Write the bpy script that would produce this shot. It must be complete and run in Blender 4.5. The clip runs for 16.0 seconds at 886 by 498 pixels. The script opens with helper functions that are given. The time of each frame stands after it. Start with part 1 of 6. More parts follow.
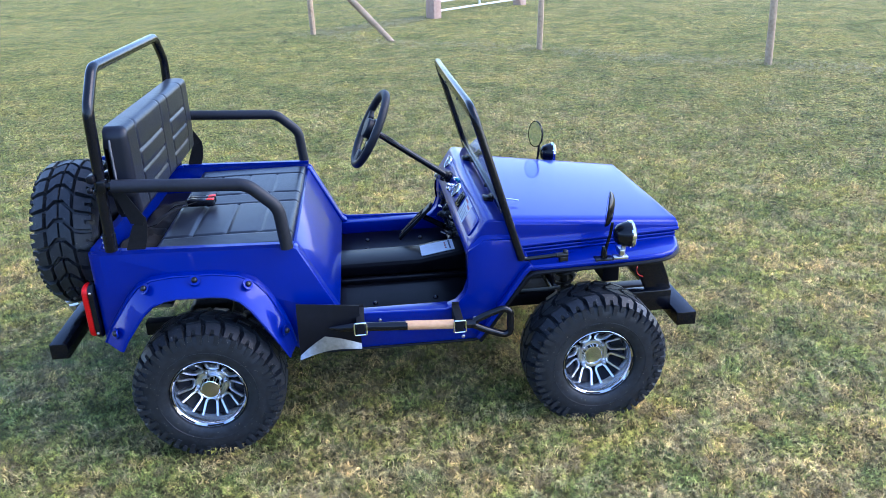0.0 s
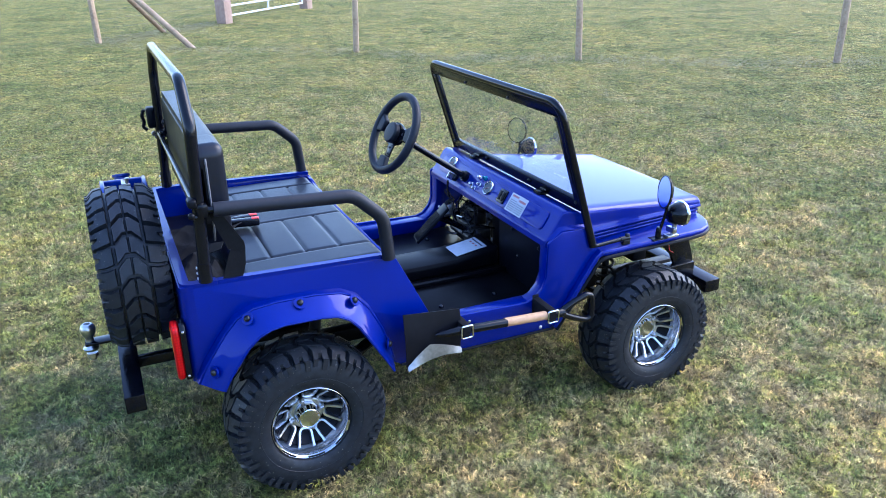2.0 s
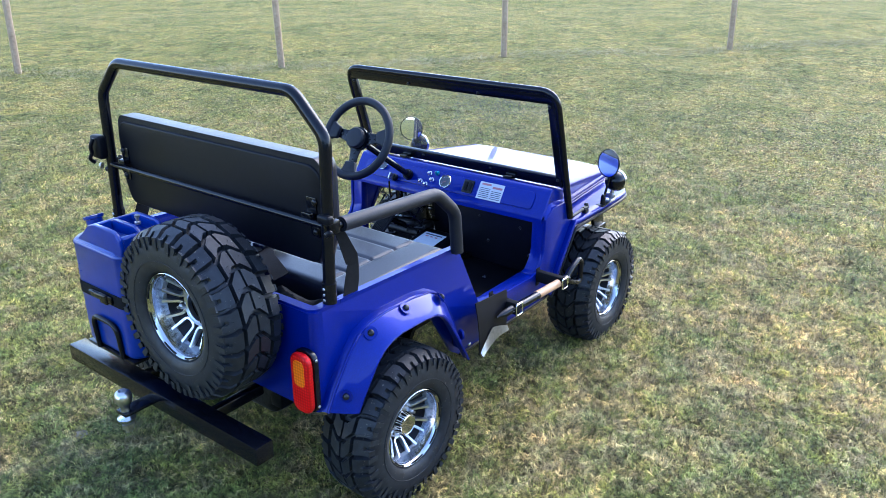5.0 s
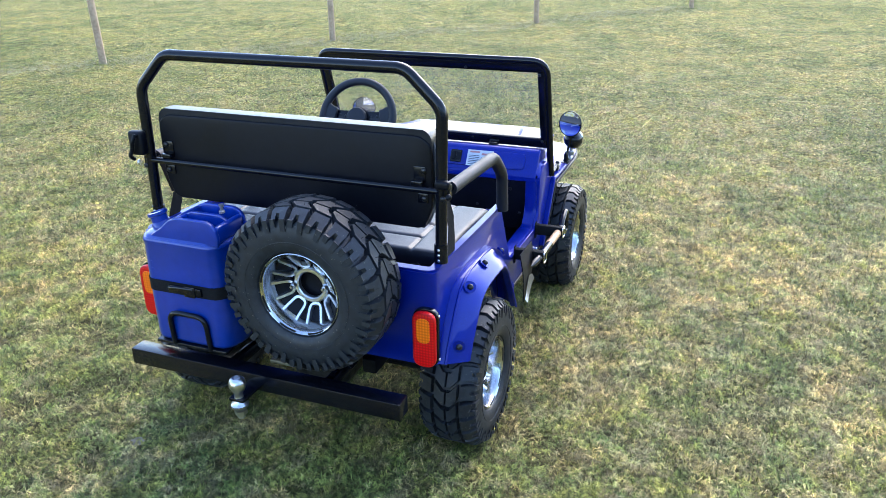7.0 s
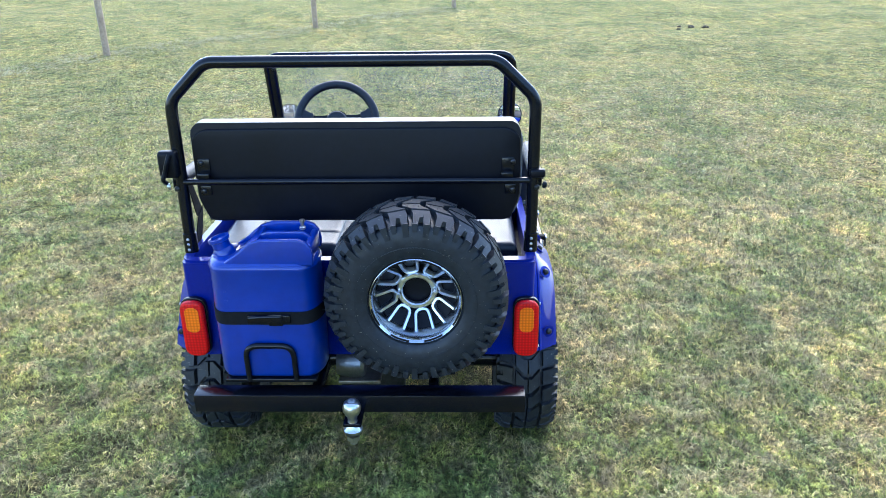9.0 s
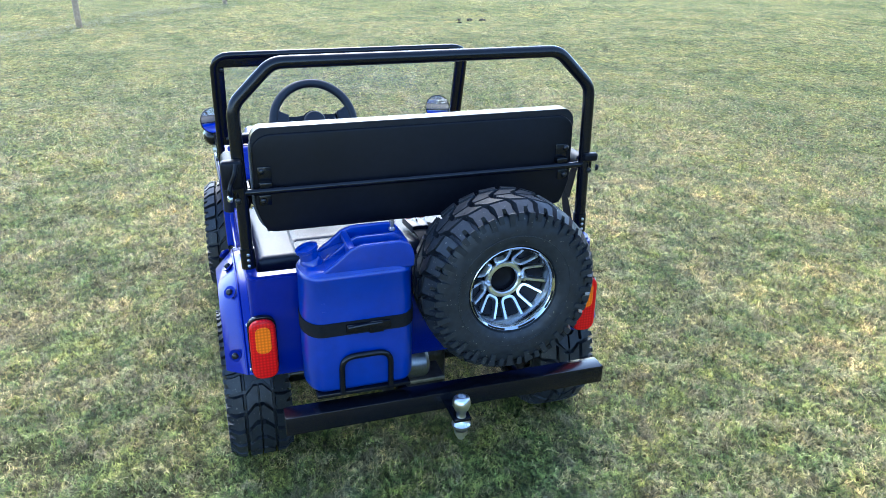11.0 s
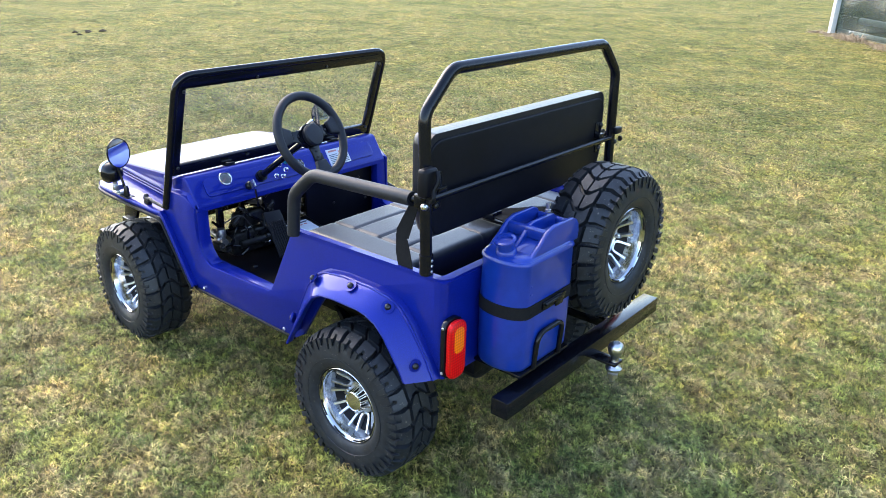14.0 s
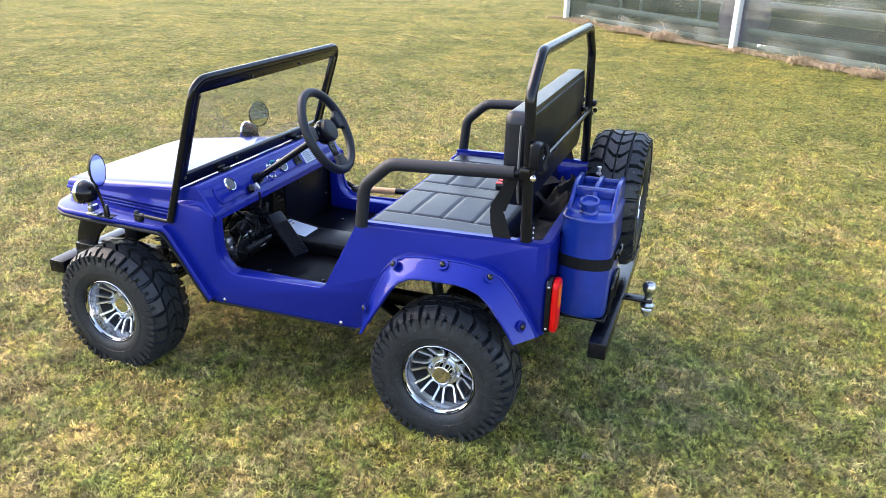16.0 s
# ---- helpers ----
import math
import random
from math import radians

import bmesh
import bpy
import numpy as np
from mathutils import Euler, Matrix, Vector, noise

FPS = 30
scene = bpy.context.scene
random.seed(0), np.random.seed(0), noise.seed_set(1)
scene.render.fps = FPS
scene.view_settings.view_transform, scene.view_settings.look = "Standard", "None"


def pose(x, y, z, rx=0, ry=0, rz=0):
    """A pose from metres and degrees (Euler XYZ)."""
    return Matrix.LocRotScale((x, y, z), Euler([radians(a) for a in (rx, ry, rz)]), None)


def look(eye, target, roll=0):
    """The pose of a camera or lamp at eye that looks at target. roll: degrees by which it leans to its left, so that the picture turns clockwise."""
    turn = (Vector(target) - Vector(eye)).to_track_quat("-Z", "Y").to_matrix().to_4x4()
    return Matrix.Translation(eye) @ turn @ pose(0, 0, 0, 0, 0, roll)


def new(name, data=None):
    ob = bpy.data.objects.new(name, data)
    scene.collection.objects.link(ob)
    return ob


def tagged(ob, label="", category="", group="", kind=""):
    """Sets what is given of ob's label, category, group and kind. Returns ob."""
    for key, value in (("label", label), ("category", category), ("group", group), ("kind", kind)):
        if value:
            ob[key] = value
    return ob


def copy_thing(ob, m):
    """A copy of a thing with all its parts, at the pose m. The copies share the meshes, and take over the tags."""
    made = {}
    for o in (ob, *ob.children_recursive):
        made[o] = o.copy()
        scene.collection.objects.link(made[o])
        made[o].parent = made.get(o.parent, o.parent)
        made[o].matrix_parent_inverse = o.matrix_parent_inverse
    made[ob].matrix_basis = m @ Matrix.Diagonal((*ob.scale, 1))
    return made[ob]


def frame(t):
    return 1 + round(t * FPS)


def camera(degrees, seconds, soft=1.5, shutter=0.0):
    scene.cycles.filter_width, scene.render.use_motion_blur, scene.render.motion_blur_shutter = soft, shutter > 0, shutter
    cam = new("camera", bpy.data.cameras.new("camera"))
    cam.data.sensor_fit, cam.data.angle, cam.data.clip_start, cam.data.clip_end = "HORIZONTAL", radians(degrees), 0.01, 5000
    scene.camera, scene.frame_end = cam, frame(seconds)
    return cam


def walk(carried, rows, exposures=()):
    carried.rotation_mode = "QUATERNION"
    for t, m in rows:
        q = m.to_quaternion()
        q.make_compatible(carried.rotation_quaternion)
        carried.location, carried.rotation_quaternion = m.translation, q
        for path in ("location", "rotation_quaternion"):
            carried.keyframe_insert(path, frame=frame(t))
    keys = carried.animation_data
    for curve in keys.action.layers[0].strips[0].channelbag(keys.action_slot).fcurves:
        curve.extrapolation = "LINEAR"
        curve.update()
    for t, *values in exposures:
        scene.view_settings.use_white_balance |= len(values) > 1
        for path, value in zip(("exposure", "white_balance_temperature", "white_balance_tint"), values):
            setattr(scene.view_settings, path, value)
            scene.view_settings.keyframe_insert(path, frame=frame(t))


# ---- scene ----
cam = camera(59.8, 16.0, soft=0.5)
PATH = [
    (0, (0.519, -2.621, 1.477), (0.704, -0.776, 0.729), -2.0),
    (0.5, (0.267, -2.598, 1.477), (0.587, -0.773, 0.722), -1.8),
    (1, (0.023, -2.564, 1.487), (0.485, -0.772, 0.731), -1.5),
    (1.5, (-0.156, -2.438, 1.487), (0.45, -0.689, 0.731), -1.4),
    (2, (-0.405, -2.384, 1.495), (0.348, -0.692, 0.74), -1.1),
    (2.5, (-0.644, -2.327, 1.509), (0.26, -0.709, 0.758), -0.7),
    (3, (-0.792, -2.188, 1.507), (0.251, -0.656, 0.756), -0.4),
    (3.5, (-1.033, -2.101, 1.529), (0.137, -0.667, 0.771), -0.1),
    (4, (-1.227, -2.013, 1.524), (0.066, -0.681, 0.78), -0.1),
    (4.2, (-1.266, -1.948, 1.513), (0.066, -0.656, 0.769), -0.1),
    (6.3, (-1.762, -1.372, 1.492), (-0.109, -0.527, 0.731), -0.7),
    (6.5, (-1.834, -1.303, 1.498), (-0.162, -0.506, 0.73), -0.8),
    (7, (-1.974, -1.147, 1.51), (-0.257, -0.479, 0.724), -0.8),
    (7.5, (-2.012, -0.959, 1.498), (-0.243, -0.426, 0.709), -0.9),
    (8, (-2.068, -0.739, 1.506), (-0.256, -0.353, 0.717), -0.88),
    (8.5, (-2.15, -0.511, 1.506), (-0.308, -0.286, 0.719), -0.8),
    (9, (-2.147, -0.279, 1.488), (-0.29, -0.227, 0.702), -0.8),
    (9.2, (-2.154, -0.185, 1.495), (-0.299, -0.195, 0.705), -0.7),
    (11.3, (-2.028, 0.651, 1.486), (-0.31, -0.007, 0.703), 0.9),
    (11.5, (-1.999, 0.728, 1.48), (-0.303, 0.005, 0.702), 1.0),
    (12, (-1.877, 0.928, 1.477), (-0.253, 0.044, 0.716), 1.6),
    (12.5, (-1.8, 1.186, 1.471), (-0.264, 0.154, 0.712), 1.7),
    (13, (-1.682, 1.401, 1.453), (-0.251, 0.225, 0.699), 1.8),
    (13.5, (-1.522, 1.563, 1.462), (-0.21, 0.254, 0.708), 1.7),
    (14, (-1.397, 1.818, 1.477), (-0.22, 0.39, 0.717), 1.8),
    (14.5, (-1.243, 1.987, 1.467), (-0.218, 0.45, 0.701), 1.9),
    (15, (-1.059, 2.125, 1.474), (-0.183, 0.499, 0.706), 1.9),
    (15.5, (-0.876, 2.336, 1.485), (-0.131, 0.648, 0.712), 1.7),
    (16, (-0.67, 2.434, 1.452), (-0.058, 0.684, 0.702), 1.6),
]
walk(cam, [(t, look(eye, target, roll)) for t, eye, target, roll in PATH],
     exposures=[(0, 1.74, 5450, 18), (4, 1.85, 5550, 16), (7, 2.0, 6000, 12), (9, 2.05, 5650, 9), (11.5, 2.03, 5500, 8), (12.5, 2.0, 5850, 8), (13.5, 2.0, 6050, 9), (14, 2.02, 6750, 12), (14.5, 2.06, 7000, 12), (15, 2.06, 7200, 13), (16, 2.08, 7550, 16)])

# ---- light ----
SUN_AZ, SUN_EL = radians(-4), radians(40)   # the veiled sun stands ahead of the car
world = bpy.data.worlds.new("world")
scene.world = world
world.use_nodes = True
wn = world.node_tree
sky = wn.nodes.new("ShaderNodeTexSky")
sky.sky_type = "NISHITA"
sky.sun_disc = False
sky.sun_elevation = SUN_EL
sky.sun_rotation = math.pi / 2 - SUN_AZ
sky.air_density, sky.dust_density, sky.ozone_density = 1.0, 1.0, 1.5
wn.nodes["Background"].inputs["Strength"].default_value = 0.200
wn.links.new(sky.outputs[0], wn.nodes["Background"].inputs["Color"])

sun_data = bpy.data.lights.new("sun", "SUN")
sun_data.energy, sun_data.angle, sun_data.color = 0.90, radians(44), (1.0, 0.90, 0.76)
sun = new("sun", sun_data)
sun.matrix_world = look((20 * math.cos(SUN_AZ) * math.cos(SUN_EL), 20 * math.sin(SUN_AZ) * math.cos(SUN_EL), 20 * math.sin(SUN_EL)), (0, 0, 0))


# ---- materials ----
def mat(name):
    m = bpy.data.materials.new(name)
    m.use_nodes = True
    return m, m.node_tree, m.node_tree.nodes["Principled BSDF"]


def node(nt, kind, **values):
    n = nt.nodes.new(kind)
    for key, v in values.items():
        n.inputs[key.replace("_", " ")].default_value = v
    return n


def coords(nt, kind="Object"):
    return nt.nodes.new("ShaderNodeTexCoord").outputs[kind]


def noise_tex(nt, scale, detail=4.0, rough=0.55, vec=None):
    n = node(nt, "ShaderNodeTexNoise", Scale=scale, Detail=detail, Roughness=rough)
    nt.links.new(vec if vec is not None else coords(nt), n.inputs["Vector"])
    return n.outputs["Fac"]


def ramp(nt, fac, stops):
    r = nt.nodes.new("ShaderNodeValToRGB")
    el = r.color_ramp.elements
    while len(el) < len(stops):
        el.new(0.5)
    for e, (p, c) in zip(el, stops):
        e.position, e.color = p, (*c, 1) if len(c) == 3 else c
    nt.links.new(fac, r.inputs["Fac"])
    return r.outputs["Color"]


def mixc(nt, fac, a, b, kind="MIX"):
    m = nt.nodes.new("ShaderNodeMix")
    m.data_type, m.blend_type = "RGBA", kind
    for sock, v in ((m.inputs["Factor"], fac), (m.inputs["A"], a), (m.inputs["B"], b)):
        if isinstance(v, (int, float)):
            sock.default_value = v
        elif isinstance(v, tuple):
            sock.default_value = (*v, 1)
        else:
            nt.links.new(v, sock)
    return m.outputs["Result"]


def bump(nt, b, height, strength, dist=0.001):
    n = node(nt, "ShaderNodeBump", Strength=strength, Distance=dist)
    nt.links.new(height, n.inputs["Height"])
    nt.links.new(n.outputs["Normal"], b.inputs["Normal"])


def value(nt, fac, lo, hi):
    m = node(nt, "ShaderNodeMapRange")
    m.inputs["To Min"].default_value, m.inputs["To Max"].default_value = lo, hi
    nt.links.new(fac, m.inputs["Value"])
    return m.outputs["Result"]


def surface(name, dark, light, rough, scale=40.0, metal=0.0, coat=0.0, bumps=(), spec=0.5):
    """A plain material with colour grain at two scales, uneven gloss and fine relief."""
    m, nt, b = mat(name)
    big, fine = noise_tex(nt, scale * 0.12), noise_tex(nt, scale)
    both = mixc(nt, 0.5, big, fine)
    nt.links.new(ramp(nt, both, [(0.32, dark), (0.68, light)]), b.inputs["Base Color"])
    nt.links.new(value(nt, big, rough * 0.82, min(1, rough * 1.2)), b.inputs["Roughness"])
    b.inputs["Metallic"].default_value = metal
    b.inputs["Coat Weight"].default_value = coat
    b.inputs["Coat Roughness"].default_value = 0.06
    b.inputs["Specular IOR Level"].default_value = spec
    for s, strength, dist in bumps:
        bump(nt, b, noise_tex(nt, s, 3.0), strength, dist)
    return m


def car_paint():
    m, nt, b = mat("blue_paint")
    flake = nt.nodes.new("ShaderNodeTexVoronoi")
    flake.inputs["Scale"].default_value = 1500
    nt.links.new(coords(nt), flake.inputs["Vector"])
    col = ramp(nt, flake.outputs["Color"], [(0.0, (0.0007, 0.0076, 0.152)), (0.6, (0.0010, 0.0114, 0.213)), (1.0, (0.003, 0.023, 0.335))])
    dirt = noise_tex(nt, 9.0, 6.0, 0.7)
    nt.links.new(col, b.inputs["Base Color"])
    b.inputs["Metallic"].default_value = 0.25
    b.inputs["Roughness"].default_value = 0.38
    b.inputs["Specular IOR Level"].default_value = 0.12
    b.inputs["Coat Weight"].default_value = 0.6
    b.inputs["Coat IOR"].default_value = 1.38
    nt.links.new(value(nt, dirt, 0.01, 0.06), b.inputs["Coat Roughness"])
    n = node(nt, "ShaderNodeBump", Strength=0.035, Distance=0.002)
    nt.links.new(noise_tex(nt, 14.0, 2.0), n.inputs["Height"])
    nt.links.new(n.outputs["Normal"], b.inputs["Coat Normal"])
    return m


def tyre_rubber():
    """Bluish black rubber with a grey bloom and specks of dried mud."""
    m, nt, b = mat("tyre_rubber")
    base = ramp(nt, noise_tex(nt, 55.0), [(0.35, (0.0085, 0.0102, 0.0140)), (0.65, (0.017, 0.021, 0.028))])
    bloom = mixc(nt, value(nt, noise_tex(nt, 7.0, 5.0, 0.65), -0.25, 0.55), base, (0.026, 0.029, 0.033))
    specks = ramp(nt, noise_tex(nt, 150.0, 2.0, 0.5), [(0.69, (0.0, 0.0, 0.0)), (0.72, (0.8, 0.8, 0.8))])
    nt.links.new(mixc(nt, specks, bloom, (0.17, 0.155, 0.125)), b.inputs["Base Color"])
    b.inputs["Specular IOR Level"].default_value = 0.34
    nt.links.new(value(nt, noise_tex(nt, 20.0), 0.36, 0.54), b.inputs["Roughness"])
    bump(nt, b, noise_tex(nt, 260.0), 0.3, 0.0008)
    return m


def lens(name, colour):
    m, nt, b = mat(name)
    v = nt.nodes.new("ShaderNodeTexVoronoi")
    v.inputs["Scale"].default_value = 120
    v.inputs["Randomness"].default_value = 0.0
    nt.links.new(coords(nt), v.inputs["Vector"])
    c = ramp(nt, v.outputs["Distance"], [(0.15, tuple(min(1, k * 1.2) for k in colour)), (0.6, tuple(k * 0.72 for k in colour))])
    nt.links.new(c, b.inputs["Base Color"])
    b.inputs["Roughness"].default_value, b.inputs["Coat Weight"].default_value = 0.4, 0.12
    b.inputs["Specular IOR Level"].default_value = 0.2
    bump(nt, b, v.outputs["Distance"], 0.5, 0.002)
    return m


def clear_glass():
    m, nt, b = mat("clear_glass")
    nt.nodes.remove(b)
    out = nt.nodes["Material Output"]
    tr = nt.nodes.new("ShaderNodeBsdfTransparent")
    tr.inputs["Color"].default_value = (0.95, 0.965, 0.96, 1)
    gl = node(nt, "ShaderNodeBsdfGlossy", Roughness=0.01)
    dust = nt.nodes.new("ShaderNodeBsdfDiffuse")
    dust.inputs["Color"].default_value = (0.5, 0.5, 0.48, 1)
    fr = nt.nodes.new("ShaderNodeLayerWeight")
    fr.inputs["Blend"].default_value = 0.5
    up = nt.nodes.new("ShaderNodeMath")
    up.operation = "POWER"
    nt.links.new(fr.outputs["Facing"], up.inputs[0])
    up.inputs[1].default_value = 4.5
    gloss = value(nt, up.outputs[0], 0.03, 0.8)
    mix, film = nt.nodes.new("ShaderNodeMixShader"), nt.nodes.new("ShaderNodeMixShader")
    nt.links.new(gloss, mix.inputs["Fac"])
    nt.links.new(tr.outputs[0], mix.inputs[1])
    nt.links.new(gl.outputs[0], mix.inputs[2])
    nt.links.new(value(nt, noise_tex(nt, 7.0, 5.0), 0.0, 0.05), film.inputs["Fac"])
    nt.links.new(mix.outputs[0], film.inputs[1])
    nt.links.new(dust.outputs[0], film.inputs[2])
    nt.links.new(film.outputs[0], out.inputs["Surface"])
    return m


PAINT = car_paint()
CAN_PAINT = surface("can_paint", (0.002, 0.023, 0.205), (0.004, 0.034, 0.29), 0.3, 30, coat=0.5, spec=0.3, bumps=((18, 0.15, 0.002),))
BLACK = surface("black_powder_coat", (0.0018, 0.0022, 0.0045), (0.004, 0.005, 0.009), 0.2, 60, spec=0.30, bumps=((700, 0.1, 0.0004),))
SATIN = surface("satin_black", (0.0025, 0.003, 0.005), (0.0055, 0.006, 0.010), 0.4, 60, spec=0.16, bumps=((500, 0.15, 0.0005),))
SHEET = surface("black_sheet_floor", (0.002, 0.002, 0.003), (0.005, 0.005, 0.007), 0.32, 30, spec=0.07, bumps=((500, 0.1, 0.0005),))
EDGE_STEEL = surface("ground_steel_edge", (0.20, 0.20, 0.21), (0.38, 0.38, 0.39), 0.36, 90, metal=0.95, bumps=((300, 0.3, 0.0005),))
FOAM = surface("black_foam_grip", (0.005, 0.006, 0.010), (0.010, 0.012, 0.019), 0.52, 90, spec=0.35, bumps=((900, 0.3, 0.0006),))
VINYL = surface("black_vinyl", (0.004, 0.0055, 0.011), (0.008, 0.0105, 0.019), 0.34, 50, spec=0.33, bumps=((650, 0.35, 0.0006),))
PIPING = surface("grey_piping", (0.10, 0.10, 0.11), (0.16, 0.16, 0.17), 0.5, 80)
RUBBER = tyre_rubber()
CHROME = surface("chrome", (0.66, 0.68, 0.72), (0.78, 0.80, 0.83), 0.07, 30, metal=1.0)
RIM_METAL = surface("polished_rim", (0.46, 0.47, 0.50), (0.60, 0.61, 0.63), 0.16, 60, metal=1.0)
ALLOY = surface("machined_alloy", (0.60, 0.63, 0.69), (0.72, 0.75, 0.80), 0.3, 40, metal=1.0)
STEEL = surface("worn_steel", (0.38, 0.38, 0.39), (0.62, 0.62, 0.62), 0.42, 120, metal=1.0, bumps=((300, 0.3, 0.0005),))
ZINC = surface("zinc_plate", (0.5, 0.5, 0.52), (0.66, 0.66, 0.68), 0.28, 80, metal=1.0)
HANDLE_WOOD = surface("ash_wood", (0.42, 0.22, 0.10), (0.60, 0.36, 0.19), 0.45, 60, bumps=((120, 0.2, 0.0006),))
WEB = surface("seat_belt_web", (0.006, 0.006, 0.007), (0.012, 0.012, 0.013), 0.8, 120, spec=0.12, bumps=((1200, 0.5, 0.0006),))
RED_BUTTON = surface("red_plastic", (0.55, 0.02, 0.015), (0.7, 0.03, 0.02), 0.35, 30)
RED_LENS = lens("red_lens", (0.66, 0.004, 0.005))
AMBER_LENS = lens("amber_lens", (0.95, 0.17, 0.003))
PAPER = surface("label_paper", (0.50, 0.53, 0.58), (0.62, 0.65, 0.70), 0.5, 60)
INK = surface("label_ink", (0.05, 0.06, 0.10), (0.09, 0.10, 0.14), 0.6, 60)
RED_INK = surface("red_label_ink", (0.42, 0.16, 0.17), (0.50, 0.20, 0.20), 0.6, 60)
DIAL = surface("dial_face", (0.06, 0.07, 0.08), (0.10, 0.11, 0.12), 0.35, 80)
TEAL = surface("teal_lamp", (0.0, 0.10, 0.18), (0.0, 0.17, 0.28), 0.25, 30)
GREASY = surface("greasy_metal", (0.008, 0.008, 0.008), (0.05, 0.05, 0.05), 0.4, 70, metal=0.6, bumps=((90, 0.5, 0.002),))
DARK_BOLT = surface("dark_bolt", (0.02, 0.02, 0.022), (0.06, 0.06, 0.065), 0.3, 60, metal=0.8)
ALUMINIUM = surface("cast_aluminium", (0.16, 0.165, 0.17), (0.30, 0.30, 0.31), 0.42, 70, metal=0.9, bumps=((200, 0.4, 0.001),))
GLASS = clear_glass()
MIRROR = surface("mirror_glass", (0.86, 0.88, 0.92), (0.88, 0.90, 0.93), 0.01, 5, metal=1.0)
POST_WOOD = surface("weathered_wood", (0.24, 0.160, 0.095), (0.47, 0.345, 0.225), 0.85, 30, bumps=((60, 0.6, 0.004),))
GATE_WOOD = surface("pink_weathered_wood", (0.30, 0.195, 0.150), (0.43, 0.305, 0.245), 0.85, 18, bumps=((40, 0.6, 0.004),))
GALV = surface("galvanised_steel", (0.58, 0.60, 0.62), (0.74, 0.76, 0.77), 0.45, 25, metal=0.4)
WHITE_FRAME = surface("white_frame", (0.66, 0.67, 0.68), (0.80, 0.80, 0.80), 0.5, 20)


# ---- mesh tools ----
def part(name, bm, material, parent, label="", smooth=True, sharp=38):
    """Links a bmesh as one mesh object under a thing or a part."""
    bmesh.ops.recalc_face_normals(bm, faces=bm.faces[:])
    me = bpy.data.meshes.new(name)
    bm.to_mesh(me)
    bm.free()
    return part_mesh(name, me, material, parent, label, smooth, sharp)


def part_mesh(name, me, material, parent, label="", smooth=True, sharp=38):
    me.materials.append(material)
    if smooth:
        me.shade_smooth()
        me.set_sharp_from_angle(angle=radians(sharp))
    ob = new(name, me)
    if parent is not None:
        ob.parent = parent
    if label:
        ob["label"] = label
    return ob


def thing(name, at=(0, 0, 0), rz=0.0):
    ob = new(name)
    ob.matrix_basis = pose(*at, 0, 0, rz)
    return ob


def bevelled(bm, width, seg=2, angle=25):
    es = [e for e in bm.edges if len(e.link_faces) == 2 and e.calc_face_angle(0) > radians(angle)]
    if es and width > 0:
        bmesh.ops.bevel(bm, geom=es, offset=width, segments=seg, profile=0.5, affect="EDGES", clamp_overlap=True)
    return bm


def box(x0, x1, y0, y1, z0, z1, bev=0.003, seg=2, m=None):
    bm = bmesh.new()
    bmesh.ops.create_cube(bm, size=1)
    for v in bm.verts:
        v.co = Vector((x0 + (v.co.x + 0.5) * (x1 - x0), y0 + (v.co.y + 0.5) * (y1 - y0), z0 + (v.co.z + 0.5) * (z1 - z0)))
    bevelled(bm, bev, seg)
    if m is not None:
        bm.transform(m)
    return bm


def join(*bms):
    out = bmesh.new()
    tmp = bpy.data.meshes.new("tmp")
    for b in bms:
        b.to_mesh(tmp)
        out.from_mesh(tmp)
        b.free()
    bpy.data.meshes.remove(tmp)
    return out


AXES = {"y": lambda a, b, d: (a, d, b), "x": lambda a, b, d: (d, a, b), "z": lambda a, b, d: (a, b, d)}


def prism(pts, axis, d0, d1, bev=0.002, seg=2):
    """A polygon pushed along an axis: (x, z) along y, (y, z) along x, (x, y) along z."""
    f = AXES[axis]
    bm = bmesh.new()
    lo = [bm.verts.new(f(a, b, d0)) for a, b in pts]
    hi = [bm.verts.new(f(a, b, d1)) for a, b in pts]
    bm.faces.new(lo)
    bm.faces.new(hi[::-1])
    n = len(pts)
    for i in range(n):
        bm.faces.new((lo[i], hi[i], hi[(i + 1) % n], lo[(i + 1) % n]))
    bmesh.ops.recalc_face_normals(bm, faces=bm.faces[:])
    return bevelled(bm, bev, seg)


def rounded(pts, r, closed=False, steps=5):
    """A polyline with its corners rounded by about r."""
    P = [Vector(p) for p in pts]
    out = []
    n = len(P)
    for i, p in enumerate(P):
        if not closed and i in (0, n - 1):
            out.append(p)
            continue
        a, b = P[i - 1] - p, P[(i + 1) % n] - p
        d = min(r, a.length * 0.48, b.length * 0.48)
        s, e = p + a.normalized() * d, p + b.normalized() * d
        for k in range(steps + 1):
            u = k / steps
            out.append((1 - u) ** 2 * s + 2 * u * (1 - u) * p + u * u * e)
    return out


def rrect(w, h, r, steps=5):
    """A rounded rectangle about the origin, as (a, b) pairs."""
    c = [(-w / 2, -h / 2), (w / 2, -h / 2), (w / 2, h / 2), (-w / 2, h / 2)]
    return [(p.x, p.y) for p in rounded([(a, b, 0) for a, b in c], r, True, steps)]


